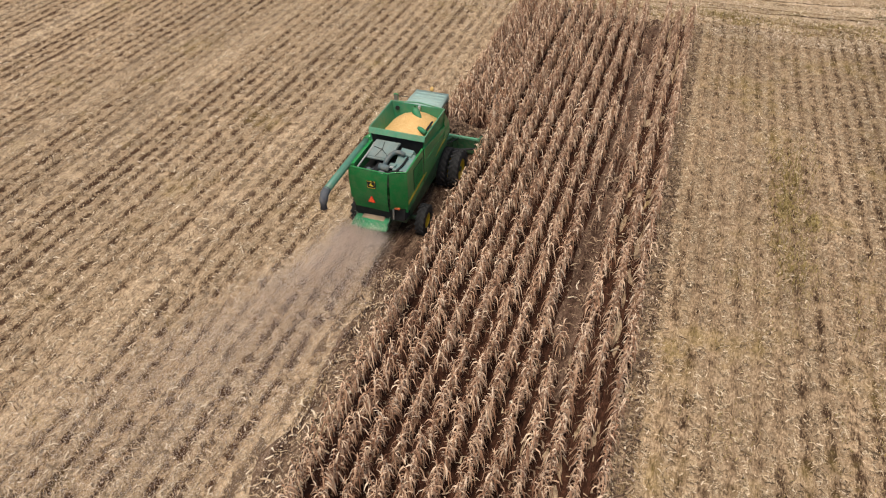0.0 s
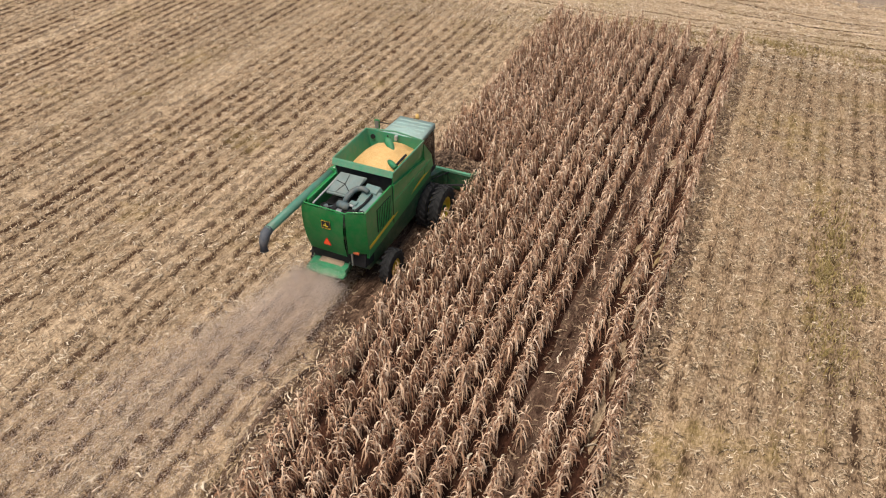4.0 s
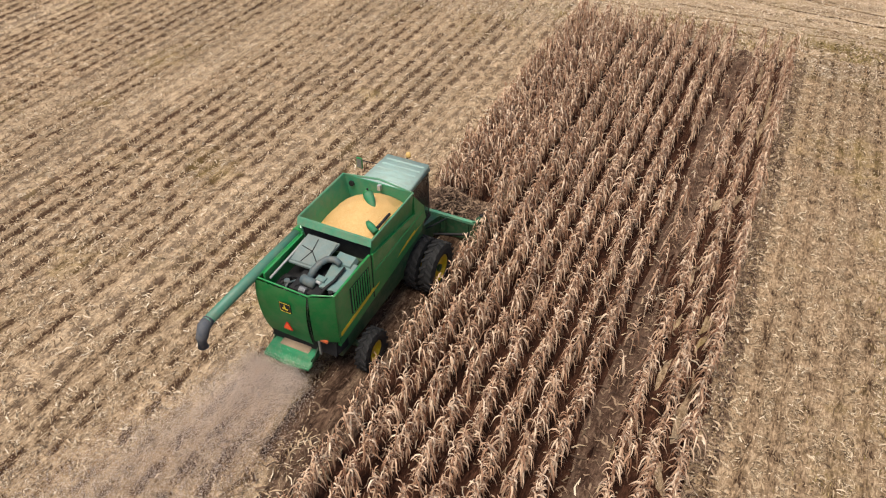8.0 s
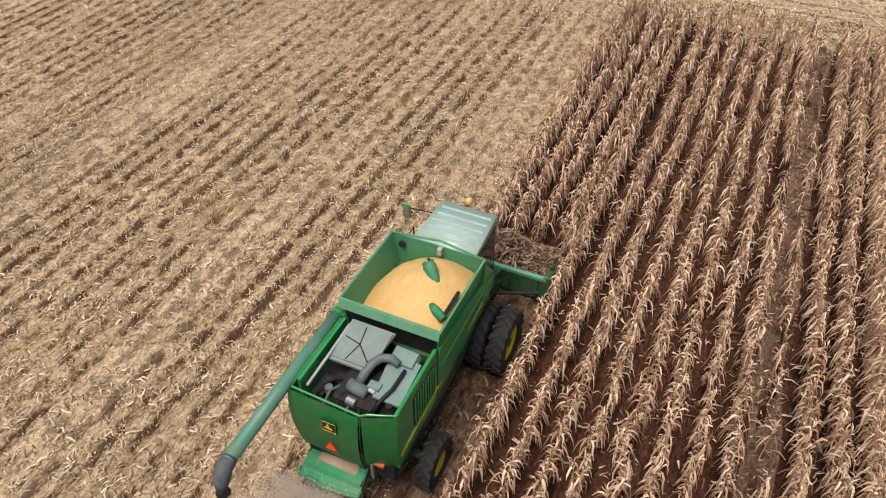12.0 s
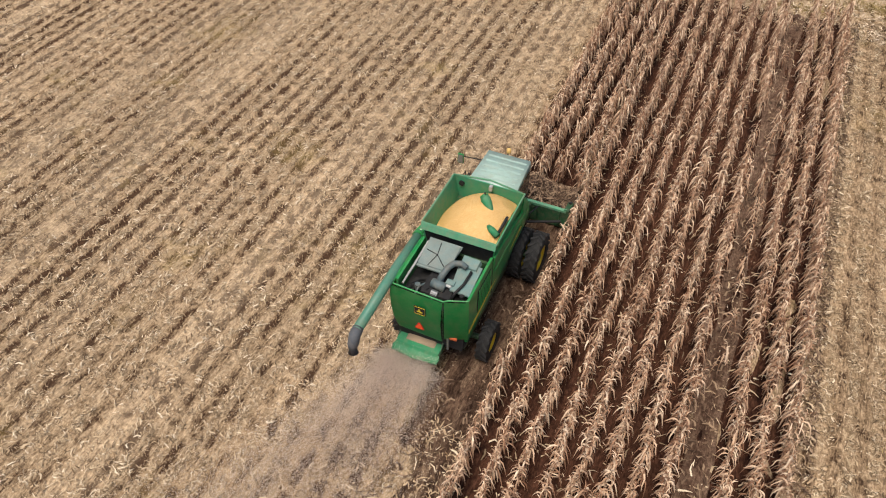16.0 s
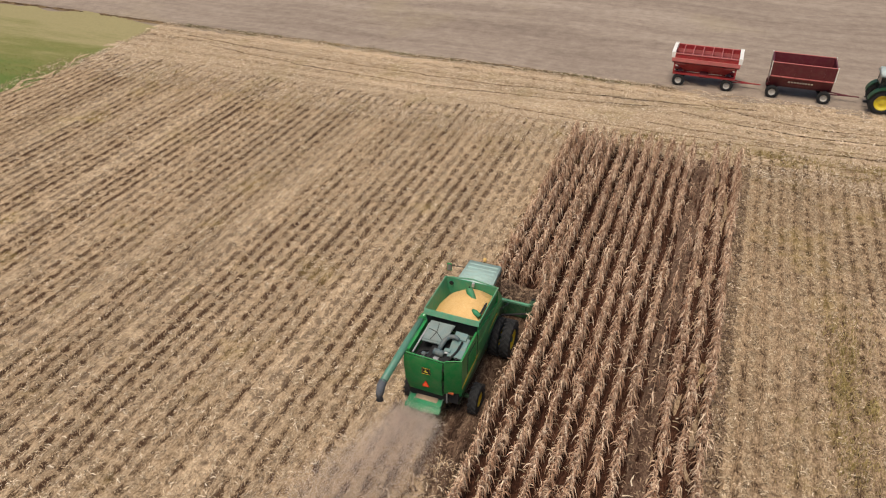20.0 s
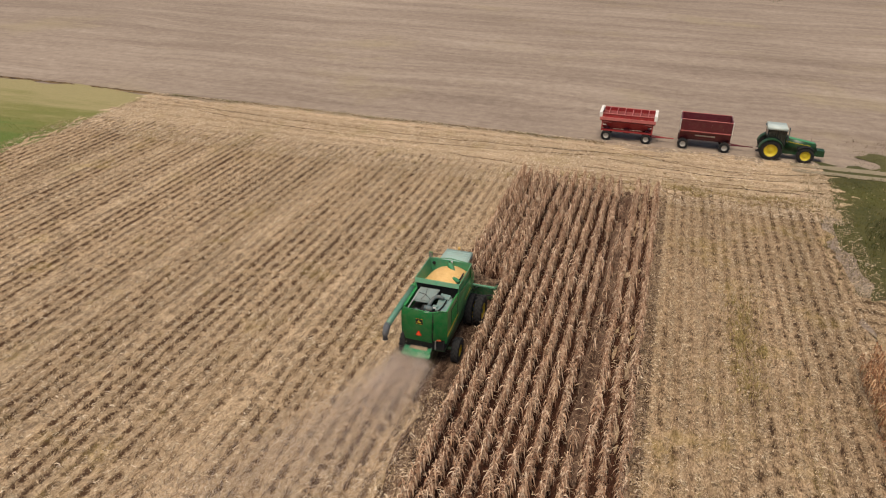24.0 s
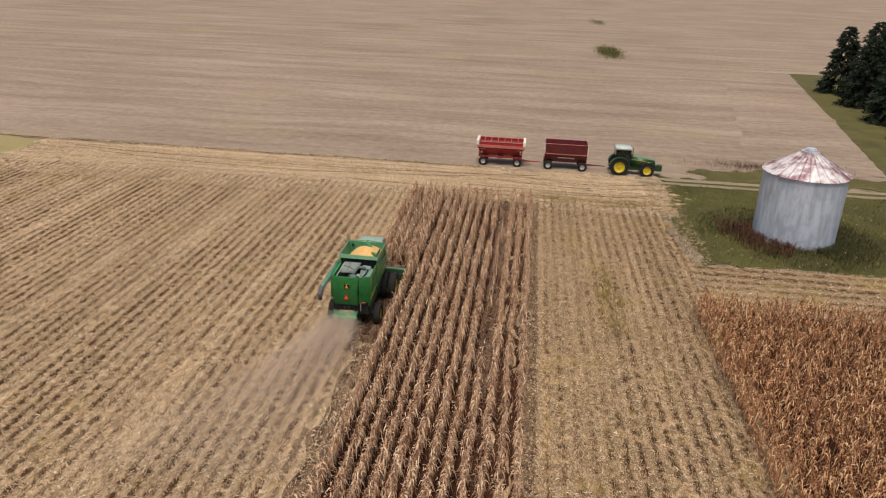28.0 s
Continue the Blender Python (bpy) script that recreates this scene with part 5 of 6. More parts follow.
def head_trash():
    """Leaves, husks and broken stalks caught on the corn head."""
    rng = np.random.default_rng(17)
    n = 6500
    x, y = rng.uniform(-2.15, 2.15, n), rng.uniform(7.85, 9.9, n)
    z = 0.38 + rng.uniform(0, 1, n) * np.clip((y - 7.8) / 0.5, 0.1, 1) * np.clip((10.2 - y) / 0.9, 0.2, 1) * (0.55 + 0.3 * np.sin(x * 2.6 + 0.8))
    v, t = scatter(STRAWS, rng.integers(0, 28, n), x, y, z, rng.uniform(0, 6.28, n), rng.uniform(0.9, 1.8, n))
    return tagged(new("head_trash", mesh_from("head_trash", v, t, TRASH)), "brown husks and broken stalks lying on the corn head", "husks", kind="stuff")


head_trash()


# ---- wagons and tractor on the headland ----
def farm_wheel(parent, name, at, radius, width, rim, rim_radius, lugs, label):
    """A wheel that rolls along x."""
    hub = wheel(parent, name, (0, 0, 0), radius, width, -1, rim, rim_radius, lugs, label)
    hub.matrix_basis = pose(*at, 0, 0, 90 if at[1] < 0 else -90)
    return hub


def running_gear(w, xs, half, r, tongue, paint, deck_z):
    for s in (1, -1):
        part("chassis_rail", box(xs[0] - 0.5, xs[1] + 0.45, s * 0.5 - 0.06, s * 0.5 + 0.06, deck_z - 0.2, deck_z, 0.015), paint, w)
    for x in xs:
        part("axle", box(x - 0.08, x + 0.08, -half, half, r - 0.09, r + 0.09, 0.015), paint, w)
        part("bolster", box(x - 0.1, x + 0.1, -0.62, 0.62, r, deck_z - 0.1, 0.015), paint, w)
        for s in (1, -1):
            farm_wheel(w, "wheel", (x, s * half, r), r, 0.32, WAGON_RIM, r * 0.52, 14, "black tyre on a dusty cream rim")
    part("tongue", tube([(xs[1] + 0.2, 0.3, r + 0.05), (tongue - 0.7, 0.0, r + 0.02), (tongue, 0, r + 0.02)], 0.05, 8), paint, w, "drawbar tongue")
    part("tongue_brace", tube([(xs[1] + 0.2, -0.3, r + 0.05), (tongue - 0.7, 0.0, r + 0.02)], 0.05, 8), paint, w)


def gravity_wagon(x0, y):
    """Red hopper-bottomed grain wagon, tongue towards +x."""
    w = thing("gravity_wagon", "red gravity grain wagon with cream end boards, standing on the headland", "wagon", (x0, y, 0), group="grain wagons")
    running_gear(w, (-1.84, 1.84), 1.02, 0.47, 4.35, RED, 1.0)
    L, H = 2.5, 1.22
    # sloped hopper sides and ends, outer faces leaning in towards the outlet
    for s in (1, -1):
        a = [(-L, s * H, 1.95), (L, s * H, 1.95), (L, s * (H - 0.05), 1.95), (-L, s * (H - 0.05), 1.95)]
        b = [(-L, s * H, 2.62), (L, s * H, 2.62), (L, s * (H - 0.05), 2.62), (-L, s * (H - 0.05), 2.62)]
        part("box_side", hull_box(a + b if s < 0 else [a[1], a[0], a[3], a[2], b[1], b[0], b[3], b[2]], 0.015), RED, w, "red box side")
        part("side_rim", box(-L - 0.05, L + 0.05, s * H - 0.08, s * H + 0.08, 2.02, 2.3, 0.02), PINKISH, w, "sun-bleached red side rail")
        part("top_rail", tube([(-L, s * H, 2.64), (L, s * H, 2.64)], 0.04, 6), PINKISH, w)
        low = [(-1.5, s * 0.5, 1.05), (1.5, s * 0.5, 1.05), (1.5, s * 0.45, 1.05), (-1.5, s * 0.45, 1.05)]
        top = [(-L + 0.05, s * (H - 0.02), 1.98), (L - 0.05, s * (H - 0.02), 1.98), (L - 0.05, s * (H - 0.08), 1.98), (-L + 0.05, s * (H - 0.08), 1.98)]
        part("hopper_side", hull_box(low + top if s < 0 else [low[1], low[0], low[3], low[2], top[1], top[0], top[3], top[2]], 0.01), RED, w, "sloping hopper side")
        for x in (-2.3, 2.3):
            part("corner_post", box(x - 0.06, x + 0.06, s * 1.1 - 0.05, s * 1.1 + 0.05, 0.95, 2.0, 0.015), RED, w)
            part("gusset", hull_box([(x - 0.02, s * 1.1 - 0.02, 1.75), (x * 0.62, s * 1.1 - 0.02, 1.75), (x * 0.62, s * 1.1 + 0.02, 1.75), (x - 0.02, s * 1.1 + 0.02, 1.75),
                                     (x - 0.02, s * 1.1 - 0.02, 1.95), (x * 0.9, s * 1.1 - 0.02, 1.95), (x * 0.9, s * 1.1 + 0.02, 1.95), (x - 0.02, s * 1.1 + 0.02, 1.95)], 0), PINKISH, w)
        part("side_sill", box(-2.3, 2.3, s * 1.1 - 0.04, s * 1.1 + 0.04, 0.95, 1.07, 0.015), RED, w)
    for s in (1, -1):
        part("end_board", box(s * L - 0.05, s * L + 0.05, -H, H, 1.95, 2.62, 0.02), RED, w, "box end")
        part("end_cap", box(s * (L + 0.02) - 0.13, s * (L + 0.02) + 0.13, -H - 0.04, H + 0.04, 2.6, 2.7, 0.02), WHITE, w, "cream-white end board")
        for t in (1, -1):
            part("end_wing", hull_box([(s * L - 0.11, t * H - 0.06, 2.3), (s * L + 0.14, t * H - 0.06, 2.3), (s * L + 0.14, t * H + 0.06, 2.3), (s * L - 0.11, t * H + 0.06, 2.3),
                                       (s * L - 0.13, t * H - 0.06, 2.74), (s * L + 0.16, t * H - 0.06, 2.74), (s * L + 0.16, t * H + 0.06, 2.74), (s * L - 0.13, t * H + 0.06, 2.74)], 0.01), WHITE, w)
    brace = part("cross_brace", tube([(0, -H, 2.62), (0, H, 2.62)], 0.035, 6), PINKISH, w)
    brace.matrix_basis = pose(-1.8, 0, 0)
    for k in range(1, 6):
        again(brace, pose(-1.8 + k * 0.72, 0, 0))
    part("box_floor", hull_box([(-L, -H, 1.9), (L, -H, 1.9), (L, H, 1.9), (-L, H, 1.9), (-L, -H, 1.96), (L, -H, 1.96), (L, H, 1.96), (-L, H, 1.96)], 0), MAROON, w, "dark red box inside")
    part("chute", hull_box([(-0.3, -1.05, 0.85), (0.3, -1.05, 0.85), (0.3, -0.5, 1.0), (-0.3, -0.5, 1.0), (-0.3, -1.0, 1.0), (0.3, -1.0, 1.0), (0.3, -0.5, 1.3), (-0.3, -0.5, 1.3)], 0.02), MAROON, w)
    return w


def grain_wagon(x0, y):
    """Maroon flare-box wagon, open on top."""
    w = thing("grain_wagon", "dark maroon flare-sided grain wagon with pale end edges", "wagon", (x0, y, 0), group="grain wagons")
    running_gear(w, (-1.83, 1.83), 1.02, 0.48, 4.35, MAROON, 1.0)
    L, H = 2.2, 1.15
    for s in (1, -1):
        def wall(z0, h0, z1, h1, l0, l1, mat, name, label=""):
            c = [(-l0, s * h0, z0), (l0, s * h0, z0), (l0, s * (h0 - 0.06), z0), (-l0, s * (h0 - 0.06), z0), (-l1, s * h1, z1), (l1, s * h1, z1), (l1, s * (h1 - 0.06), z1), (-l1, s * (h1 - 0.06), z1)]
            return part(name, hull_box(c if s < 0 else [c[1], c[0], c[3], c[2], c[5], c[4], c[7], c[6]], 0.01), mat, w, label)
        wall(1.75, H, 2.85, H + 0.1, L, L + 0.05, MAROON, "box_side", "maroon upper box side")
        wall(1.0, 0.75, 1.78, H, L - 0.1, L, MAROON, "flared_side", "sloping lower side")
        part("side_ledge", box(-L, L, s * H - 0.06, s * H + 0.06, 1.74, 1.82, 0.015), PINKISH, w)
        part("top_rail", tube([(-L, s * (H + 0.08), 2.87), (L, s * (H + 0.08), 2.87)], 0.035, 6), PINKISH, w)
        for k in range(4):
            part("side_stake", box(-1.5 + k - 0.03, -1.5 + k + 0.03, s * (H + 0.07) - 0.03, s * (H + 0.07) + 0.03, 1.8, 2.8, 0.01), MAROON, w)
        for k in range(9):
            part("lettering_bar", hull_box([(-0.85 + k * 0.2, s * 0.955 - 0.004, 1.3), (-0.72 + k * 0.2, s * 0.955 - 0.004, 1.3), (-0.72 + k * 0.2, s * 0.955 + 0.004, 1.3), (-0.85 + k * 0.2, s * 0.955 + 0.004, 1.3),
                                            (-0.85 + k * 0.2, s * 1.03 - 0.004, 1.44), (-0.72 + k * 0.2, s * 1.03 - 0.004, 1.44), (-0.72 + k * 0.2, s * 1.03 + 0.004, 1.44), (-0.85 + k * 0.2, s * 1.03 + 0.004, 1.44)], 0), CREAM, w, "pale lettering bar")
        part("end_board", hull_box([(s * L - 0.05, -0.75, 1.0), (s * L + 0.05, -0.75, 1.0), (s * L + 0.05, 0.75, 1.0), (s * L - 0.05, 0.75, 1.0), (s * L - 0.05, -H - 0.1, 2.85), (s * L + 0.05, -H - 0.1, 2.85), (s * L + 0.05, H + 0.1, 2.85), (s * L - 0.05, H + 0.1, 2.85)], 0.015), MAROON, w)
        for t in (1, -1):
            part("end_edge", box(s * (L + 0.06) - 0.03, s * (L + 0.06) + 0.03, t * (H + 0.06) - 0.05, t * (H + 0.06) + 0.05, 1.8, 2.92, 0.01), CREAM, w, "pale end edge")
    part("box_floor", box(-L, L, -1.0, 1.0, 1.5, 1.56, 0), MAROON, w, "dark maroon box floor")
    return w


def tractor(x0, y):
    """Green row-crop tractor facing +x; x0 is its rear axle."""
    t = thing("tractor", "green tractor with yellow rims, hitched to the wagons", "tractor", (x0, y, 0))
    part("rear_housing", hull_box([(-0.5, -0.4, 0.7), (1.0, -0.4, 0.6), (1.0, 0.4, 0.6), (-0.5, 0.4, 0.7), (-0.45, -0.4, 1.4), (1.0, -0.42, 1.45), (1.0, 0.42, 1.45), (-0.45, 0.4, 1.4)], 0.06), TRACTOR_GREEN, t)
    part("engine_frame", box(0.9, 3.5, -0.32, 0.32, 0.55, 1.1, 0.04), TRACTOR_GREEN, t)
    hood = part("hood", hull_box([(1.15, -0.42, 1.0), (3.75, -0.36, 0.95), (3.75, 0.36, 0.95), (1.15, 0.42, 1.0), (1.15, -0.36, 2.02), (3.7, -0.28, 1.66), (3.7, 0.28, 1.66), (1.15, 0.36, 2.02)], 0.08), TRACTOR_GREEN, t, "sloping green hood", True)
    # brighter green than the sides: sunlight on the hood put into the colour
    part("hood_top", hull_box([(1.2, -0.3, 2.0), (3.65, -0.24, 1.64), (3.65, 0.24, 1.64), (1.2, 0.3, 2.0), (1.2, -0.26, 2.05), (3.6, -0.2, 1.69), (3.6, 0.2, 1.69), (1.2, 0.26, 2.05)], 0.02), GREEN, hood, "sunlit green hood top")
    for s in (1, -1):
        part("hood_stripe", hull_box([(1.2, s * 0.40 - 0.008, 1.7), (3.3, s * 0.345 - 0.008, 1.45), (3.3, s * 0.345 + 0.008, 1.45), (1.2, s * 0.40 + 0.008, 1.7), (1.2, s * 0.395 - 0.008, 1.74), (3.3, s * 0.34 - 0.008, 1.48), (3.3, s * 0.34 + 0.008, 1.48), (1.2, s * 0.395 + 0.008, 1.74)], 0), YELLOW, hood, "yellow hood stripe")
        part("side_grille", box(2.2, 3.2, s * 0.385 - 0.015, s * 0.385 + 0.015, 1.05, 1.35, 0.01), BLACK, hood)
        farm_wheel(t, "rear_wheel", (0, s * 0.95, 0.94), 0.94, 0.5, YELLOW, 0.56, 20, "large rear wheel with yellow rim")
        farm_wheel(t, "front_wheel", (2.9, s * 0.9, 0.72), 0.72, 0.4, YELLOW, 0.42, 18, "front wheel with yellow rim")
        f = [tuple((math.cos(radians(a)) * 1.06, math.sin(radians(a)) * 1.06)) for a in range(10, 171, 16)]
        g = [tuple((math.cos(radians(a)) * 1.0, math.sin(radians(a)) * 1.0)) for a in range(170, 9, -16)]
        part("rear_fender", plate(f + g, 0.62, 0.01, lambda u, v, w2: (u, s * 0.66 + (w2 if s > 0 else -w2), 0.94 + v)), TRACTOR_GREEN, t, "curved green fender")
        part("front_fender", plate([(u * 0.8, v * 0.8) for u, v in f[2:9]] + [(u * 0.8, v * 0.8) for u, v in g[2:9]], 0.4, 0, lambda u, v, w2: (2.9 + u, s * 0.7 + (w2 if s > 0 else -w2), 0.72 + v)), BLACK, t)
    part("grille", hull_box([(3.7, -0.3, 0.95), (3.8, -0.3, 0.95), (3.8, 0.3, 0.95), (3.7, 0.3, 0.95), (3.66, -0.26, 1.6), (3.74, -0.26, 1.58), (3.74, 0.26, 1.58), (3.66, 0.26, 1.6)], 0.02), BLACK, hood)
    for k in range(8):
        part("front_weight", box(3.9, 4.5, -0.4 + k * 0.1, -0.32 + k * 0.1, 0.6, 1.15, 0.02), TRACTOR_GREEN, t, "front weight plate")
    part("weight_bracket", box(3.4, 3.95, -0.36, 0.36, 0.6, 0.9, 0.02), TRACTOR_GREEN, t)
    roof = part("cab_roof", hull_box([(-0.6, -0.9, 2.76), (1.2, -0.9, 2.76), (1.2, 0.9, 2.76), (-0.6, 0.9, 2.76), (-0.5, -0.8, 3.02), (1.08, -0.8, 3.02), (1.08, 0.8, 3.02), (-0.5, 0.8, 3.02)], 0.07), PALE_ROOF, t, "pale green cab roof", True)
    for x, yy in ((-0.45, 0.76), (-0.45, -0.76), (0.35, 0.8), (0.35, -0.8), (1.1, 0.6), (1.1, -0.6)):
        part("cab_pillar", tube([(x, yy, 1.35), (x * 0.98, yy * 0.98, 2.75)], 0.045, 6), BLACK, t)
    for s in (1, -1):
        part("side_window", box(-0.42, 1.05, s * 0.74 - 0.01, s * 0.74 + 0.01, 1.45, 2.72, 0), GLASS, t)
    part("windscreen", box(1.08, 1.1, -0.62, 0.62, 1.5, 2.72, 0), GLASS, t)
    part("rear_window", box(-0.47, -0.45, -0.7, 0.7, 1.5, 2.72, 0), GLASS, t)
    part("cab_base", box(-0.45, 1.1, -0.75, 0.75, 1.2, 1.5, 0.03), BLACK, t)
    part("seat", hull_box([(-0.1, -0.25, 1.5), (0.4, -0.25, 1.5), (0.4, 0.25, 1.5), (-0.1, 0.25, 1.5), (-0.15, -0.24, 2.25), (0.0, -0.24, 2.25), (0.0, 0.24, 2.25), (-0.15, 0.24, 2.25)], 0.05), BLACK, t, "empty black seat")
    part("exhaust_stack", tube([(1.3, -0.5, 1.6), (1.3, -0.5, 2.85), (1.26, -0.5, 3.0)], 0.05, 10), PIPE, t)
    part("hitch", box(-1.1, -0.3, -0.08, 0.08, 0.45, 0.55, 0.01), BLACK, t)
    for s in (1, -1):
        part("lift_arm", tube([(-0.4, s * 0.35, 0.8), (-1.05, s * 0.42, 0.7)], 0.05, 8), BLACK, t)
        part("entry_step", box(0.6, 0.95, s * 0.75 - 0.12, s * 0.75 + 0.12, 0.6, 0.64, 0.01), BLACK, t)
        part("mirror", box(1.1, 1.14, s * 1.05 - 0.1, s * 1.05 + 0.1, 2.1, 2.45, 0.01), BLACK, t)
    return t


for hauled in (gravity_wagon(7.3, 28.9 + SHIFT), grain_wagon(14.95, 28.8 + SHIFT), tractor(21.1, 28.0 + SHIFT)):
    hauled.matrix_basis = hauled.matrix_basis @ Matrix.Scale(1.09, 4)


# ---- the grain bin ----
def grain_bin(x, y, radius=3.5, eave=6.2, peak=8.0):
    b = thing("grain_bin", "weathered galvanised grain bin with a rust-streaked white roof, on grass", "grain bin", (x, y, 0))
    wall = thing("bin_wall", "", "")
    wall.parent = b
    tagged(wall, "corrugated galvanised wall of bolted sheets")
    rings, cols, seg = 7, 10, 4
    h = eave / rings
    bm = bmesh.new()
    grid = []
    for j in range(7):
        z = h * j / 6
        grid.append([bm.verts.new(((radius + 0.002 * math.cos(j * math.pi)) * math.cos(2 * math.pi / cols * i / seg), (radius + 0.002 * math.cos(j * math.pi)) * math.sin(2 * math.pi / cols * i / seg), z)) for i in range(seg + 1)])
    for r0, r1 in zip(grid, grid[1:]):
        for i in range(seg):
            bm.faces.new((r0[i], r0[i + 1], r1[i + 1], r1[i]))
    sheet = part("wall_sheet", bm, GALV, wall)
    for r in range(rings):
        for c in range(cols):
            m = pose(0, 0, r * h, 0, 0, 360 / cols * (c + 0.5 * (r % 2)))
            if r or c:
                again(sheet, m)
            else:
                sheet.matrix_basis = m
    roof = thing("bin_roof", "", "")
    roof.parent = b
    tagged(roof, "conical ribbed white roof streaked with rust")
    n, top = 26, 0.6
    a = math.pi / n
    lo, hi = radius + 0.16, top
    bm = hull_box([(lo * math.cos(a), -lo * math.sin(a), 0), (lo * math.cos(a), lo * math.sin(a), 0), (hi * math.cos(a), hi * math.sin(a), peak - eave), (hi * math.cos(a), -hi * math.sin(a), peak - eave),
                   (lo * math.cos(a), -lo * math.sin(a), 0.03), (lo * math.cos(a), lo * math.sin(a), 0.03), (hi * math.cos(a), hi * math.sin(a), peak - eave + 0.03), (hi * math.cos(a), -hi * math.sin(a), peak - eave + 0.03)], 0)
    bmesh.ops.recalc_face_normals(bm, faces=bm.faces)
    panel = part("roof_panel", bm, ROOF_TIN, roof)
    rib = part("roof_rib", tube([(lo, 0, 0.05), (hi, 0, peak - eave + 0.07)], 0.055, 5), RIB_TIN, roof)
    for k in range(n):
        pm, rm = pose(0, 0, eave - 0.03, 0, 0, 360 / n * k), pose(0, 0, eave - 0.03, 0, 0, 360 / n * (k + 0.5))
        if k:
            again(panel, pm), again(rib, rm)
        else:
            panel.matrix_basis, rib.matrix_basis = pm, rm
    cap = part("cap_collar", lathe([(peak - 0.14, 0.86), (peak + 0.1, 0.8), (peak + 0.12, 0.1)], 24, axis="Z"), RIB_TIN, b, "round roof collar")
    part("cap_lid", lathe([(peak + 0.12, 0.5), (peak + 0.24, 0.5), (peak + 0.25, 0.42), (peak + 0.34, 0.4), (peak + 0.37, 0.05)], 24, axis="Z"), GALV, b, "pale steel cap lid")
    part("eave_ring", lathe([(eave - 0.08, radius + 0.03), (eave - 0.08, radius + 0.08), (eave + 0.0, radius + 0.08), (eave + 0.0, radius + 0.03)], 40, axis="Z"), GALV, b)
    part("foundation", lathe([(0.0, radius + 0.18), (0.16, radius + 0.16), (0.17, radius - 0.2)], 40, axis="Z"), surface("old_concrete", (0.33, 0.31, 0.28), 0.9, var=0.2, bump=0.5), b, "low concrete footing")
    door = part("bin_door", plate([(-0.45, 0.3), (0.45, 0.3), (0.45, 1.9), (-0.45, 1.9)], 0.06, 0.01, lambda u, v, w2: (u, radius + 0.02 + w2, v)), GALV, b, "steel access door")
    part("door_latch", box(0.3, 0.36, radius + 0.08, radius + 0.14, 1.0, 1.2, 0.01), BLACK, door)
    return b


grain_bin(35.0, 25.0)


# ---- plants: brush, weeds, grass, spruces ----
def blade_template(rng, h, w, droop):
    a = rng.uniform(0, 6.28)
    o = np.array([math.cos(a), math.sin(a), 0.0])
    side = np.array([-o[1], o[0], 0.0])
    pts = [np.zeros(3), o * droop * 0.3 * h + np.array([0, 0, h * 0.65]), o * droop * h + np.array([0, 0, h * (1 - 0.3 * droop)])]
    v, t = strip_leaf(pts, (w, w * 0.8, w * 0.15), side)
    return np.array(v), np.array(t)


plant_rng = np.random.default_rng(41)
BLADES = [blade_template(plant_rng, 0.22, 0.018, plant_rng.uniform(0.2, 0.9)) for _ in range(8)]
TWIGS = [blade_template(plant_rng, 0.9, 0.018, plant_rng.uniform(0.3, 1.0)) for _ in range(8)]


def patch(name, kind_templates, x, y, sx, sy, count, size, material, label, category, seed, round_off=True):
    """A clump of grass, weeds or brush, thicker in the middle."""
    rng = np.random.default_rng(seed)
    px, py = (rng.normal(0, 0.45, (2, count)) if round_off else rng.uniform(-1, 1, (2, count)))
    v, t = scatter(kind_templates, rng.integers(0, len(kind_templates), count), x + px * sx, y + py * sy, np.full(count, 0.03), rng.uniform(0, 6.28, count), rng.uniform(0.5, 1.2, count) * size)
    return tagged(new(name, mesh_from(name, v, t, material)), label, category, kind="stuff")


def ring_brush(name, cx, cy, r0, r1, a0, a1, count, size, material, label, seed):
    rng = np.random.default_rng(seed)
    a, r = rng.uniform(radians(a0), radians(a1), count), rng.uniform(0, 1, count) ** 1.5 * (r1 - r0) + r0
    v, t = scatter(TWIGS, rng.integers(0, len(TWIGS), count), cx + np.cos(a) * r, cy + np.sin(a) * r, np.full(count, 0.03), rng.uniform(0, 6.28, count), rng.uniform(0.4, 1.1, count) * size)
    return tagged(new(name, mesh_from(name, v, t, material)), label, "brush", kind="stuff")


patch("yard_grass", BLADES, 39, 28.4, 15.6, 12.2, 42000, 0.75, GRASS_BLADE, "short green grass of the yard", "grass", 51, False)
straw_field("yard_edge_straw", 24.2, 26.4, 16.0, 40, 1700, "pale straw strewn over the grass edge", 61)
straw_field("yard_litter", 25, 45, 17.2, 38, 900, "scattered pale husks on the grass", 60)
patch("verge_grass", BLADES, 46, 46, 17, 2.8, 2500, 0.8, GRASS_BLADE, "short grass beside the lane", "grass", 52, False)
patch("meadow_grass", BLADES, -60, 4 + SHIFT, 11, 9, 7000, 0.8, MEADOW_BLADE, "green meadow grass", "grass", 53, False)
ring_brush("bin_brush", 35.0, 25.0, 3.6, 6.6, 155, 255, 1500, 1.15, BRUSH, "reddish-brown dead brush at the foot of the bin", 54)
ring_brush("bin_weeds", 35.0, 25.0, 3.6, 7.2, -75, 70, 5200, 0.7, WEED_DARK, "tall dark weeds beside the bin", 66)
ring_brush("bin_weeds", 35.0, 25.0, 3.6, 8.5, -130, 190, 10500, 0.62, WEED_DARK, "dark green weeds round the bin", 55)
patch("weed_patch", TWIGS, 31.5, 178, 3.6, 15, 3600, 1.2, WEED, "patch of green weeds in the tilled field", "weeds", 56)
patch("weed_patch", TWIGS, 37, 300, 4, 20, 900, 1.0, WEED, "small dark weed patch in the tilled field", "weeds", 57)
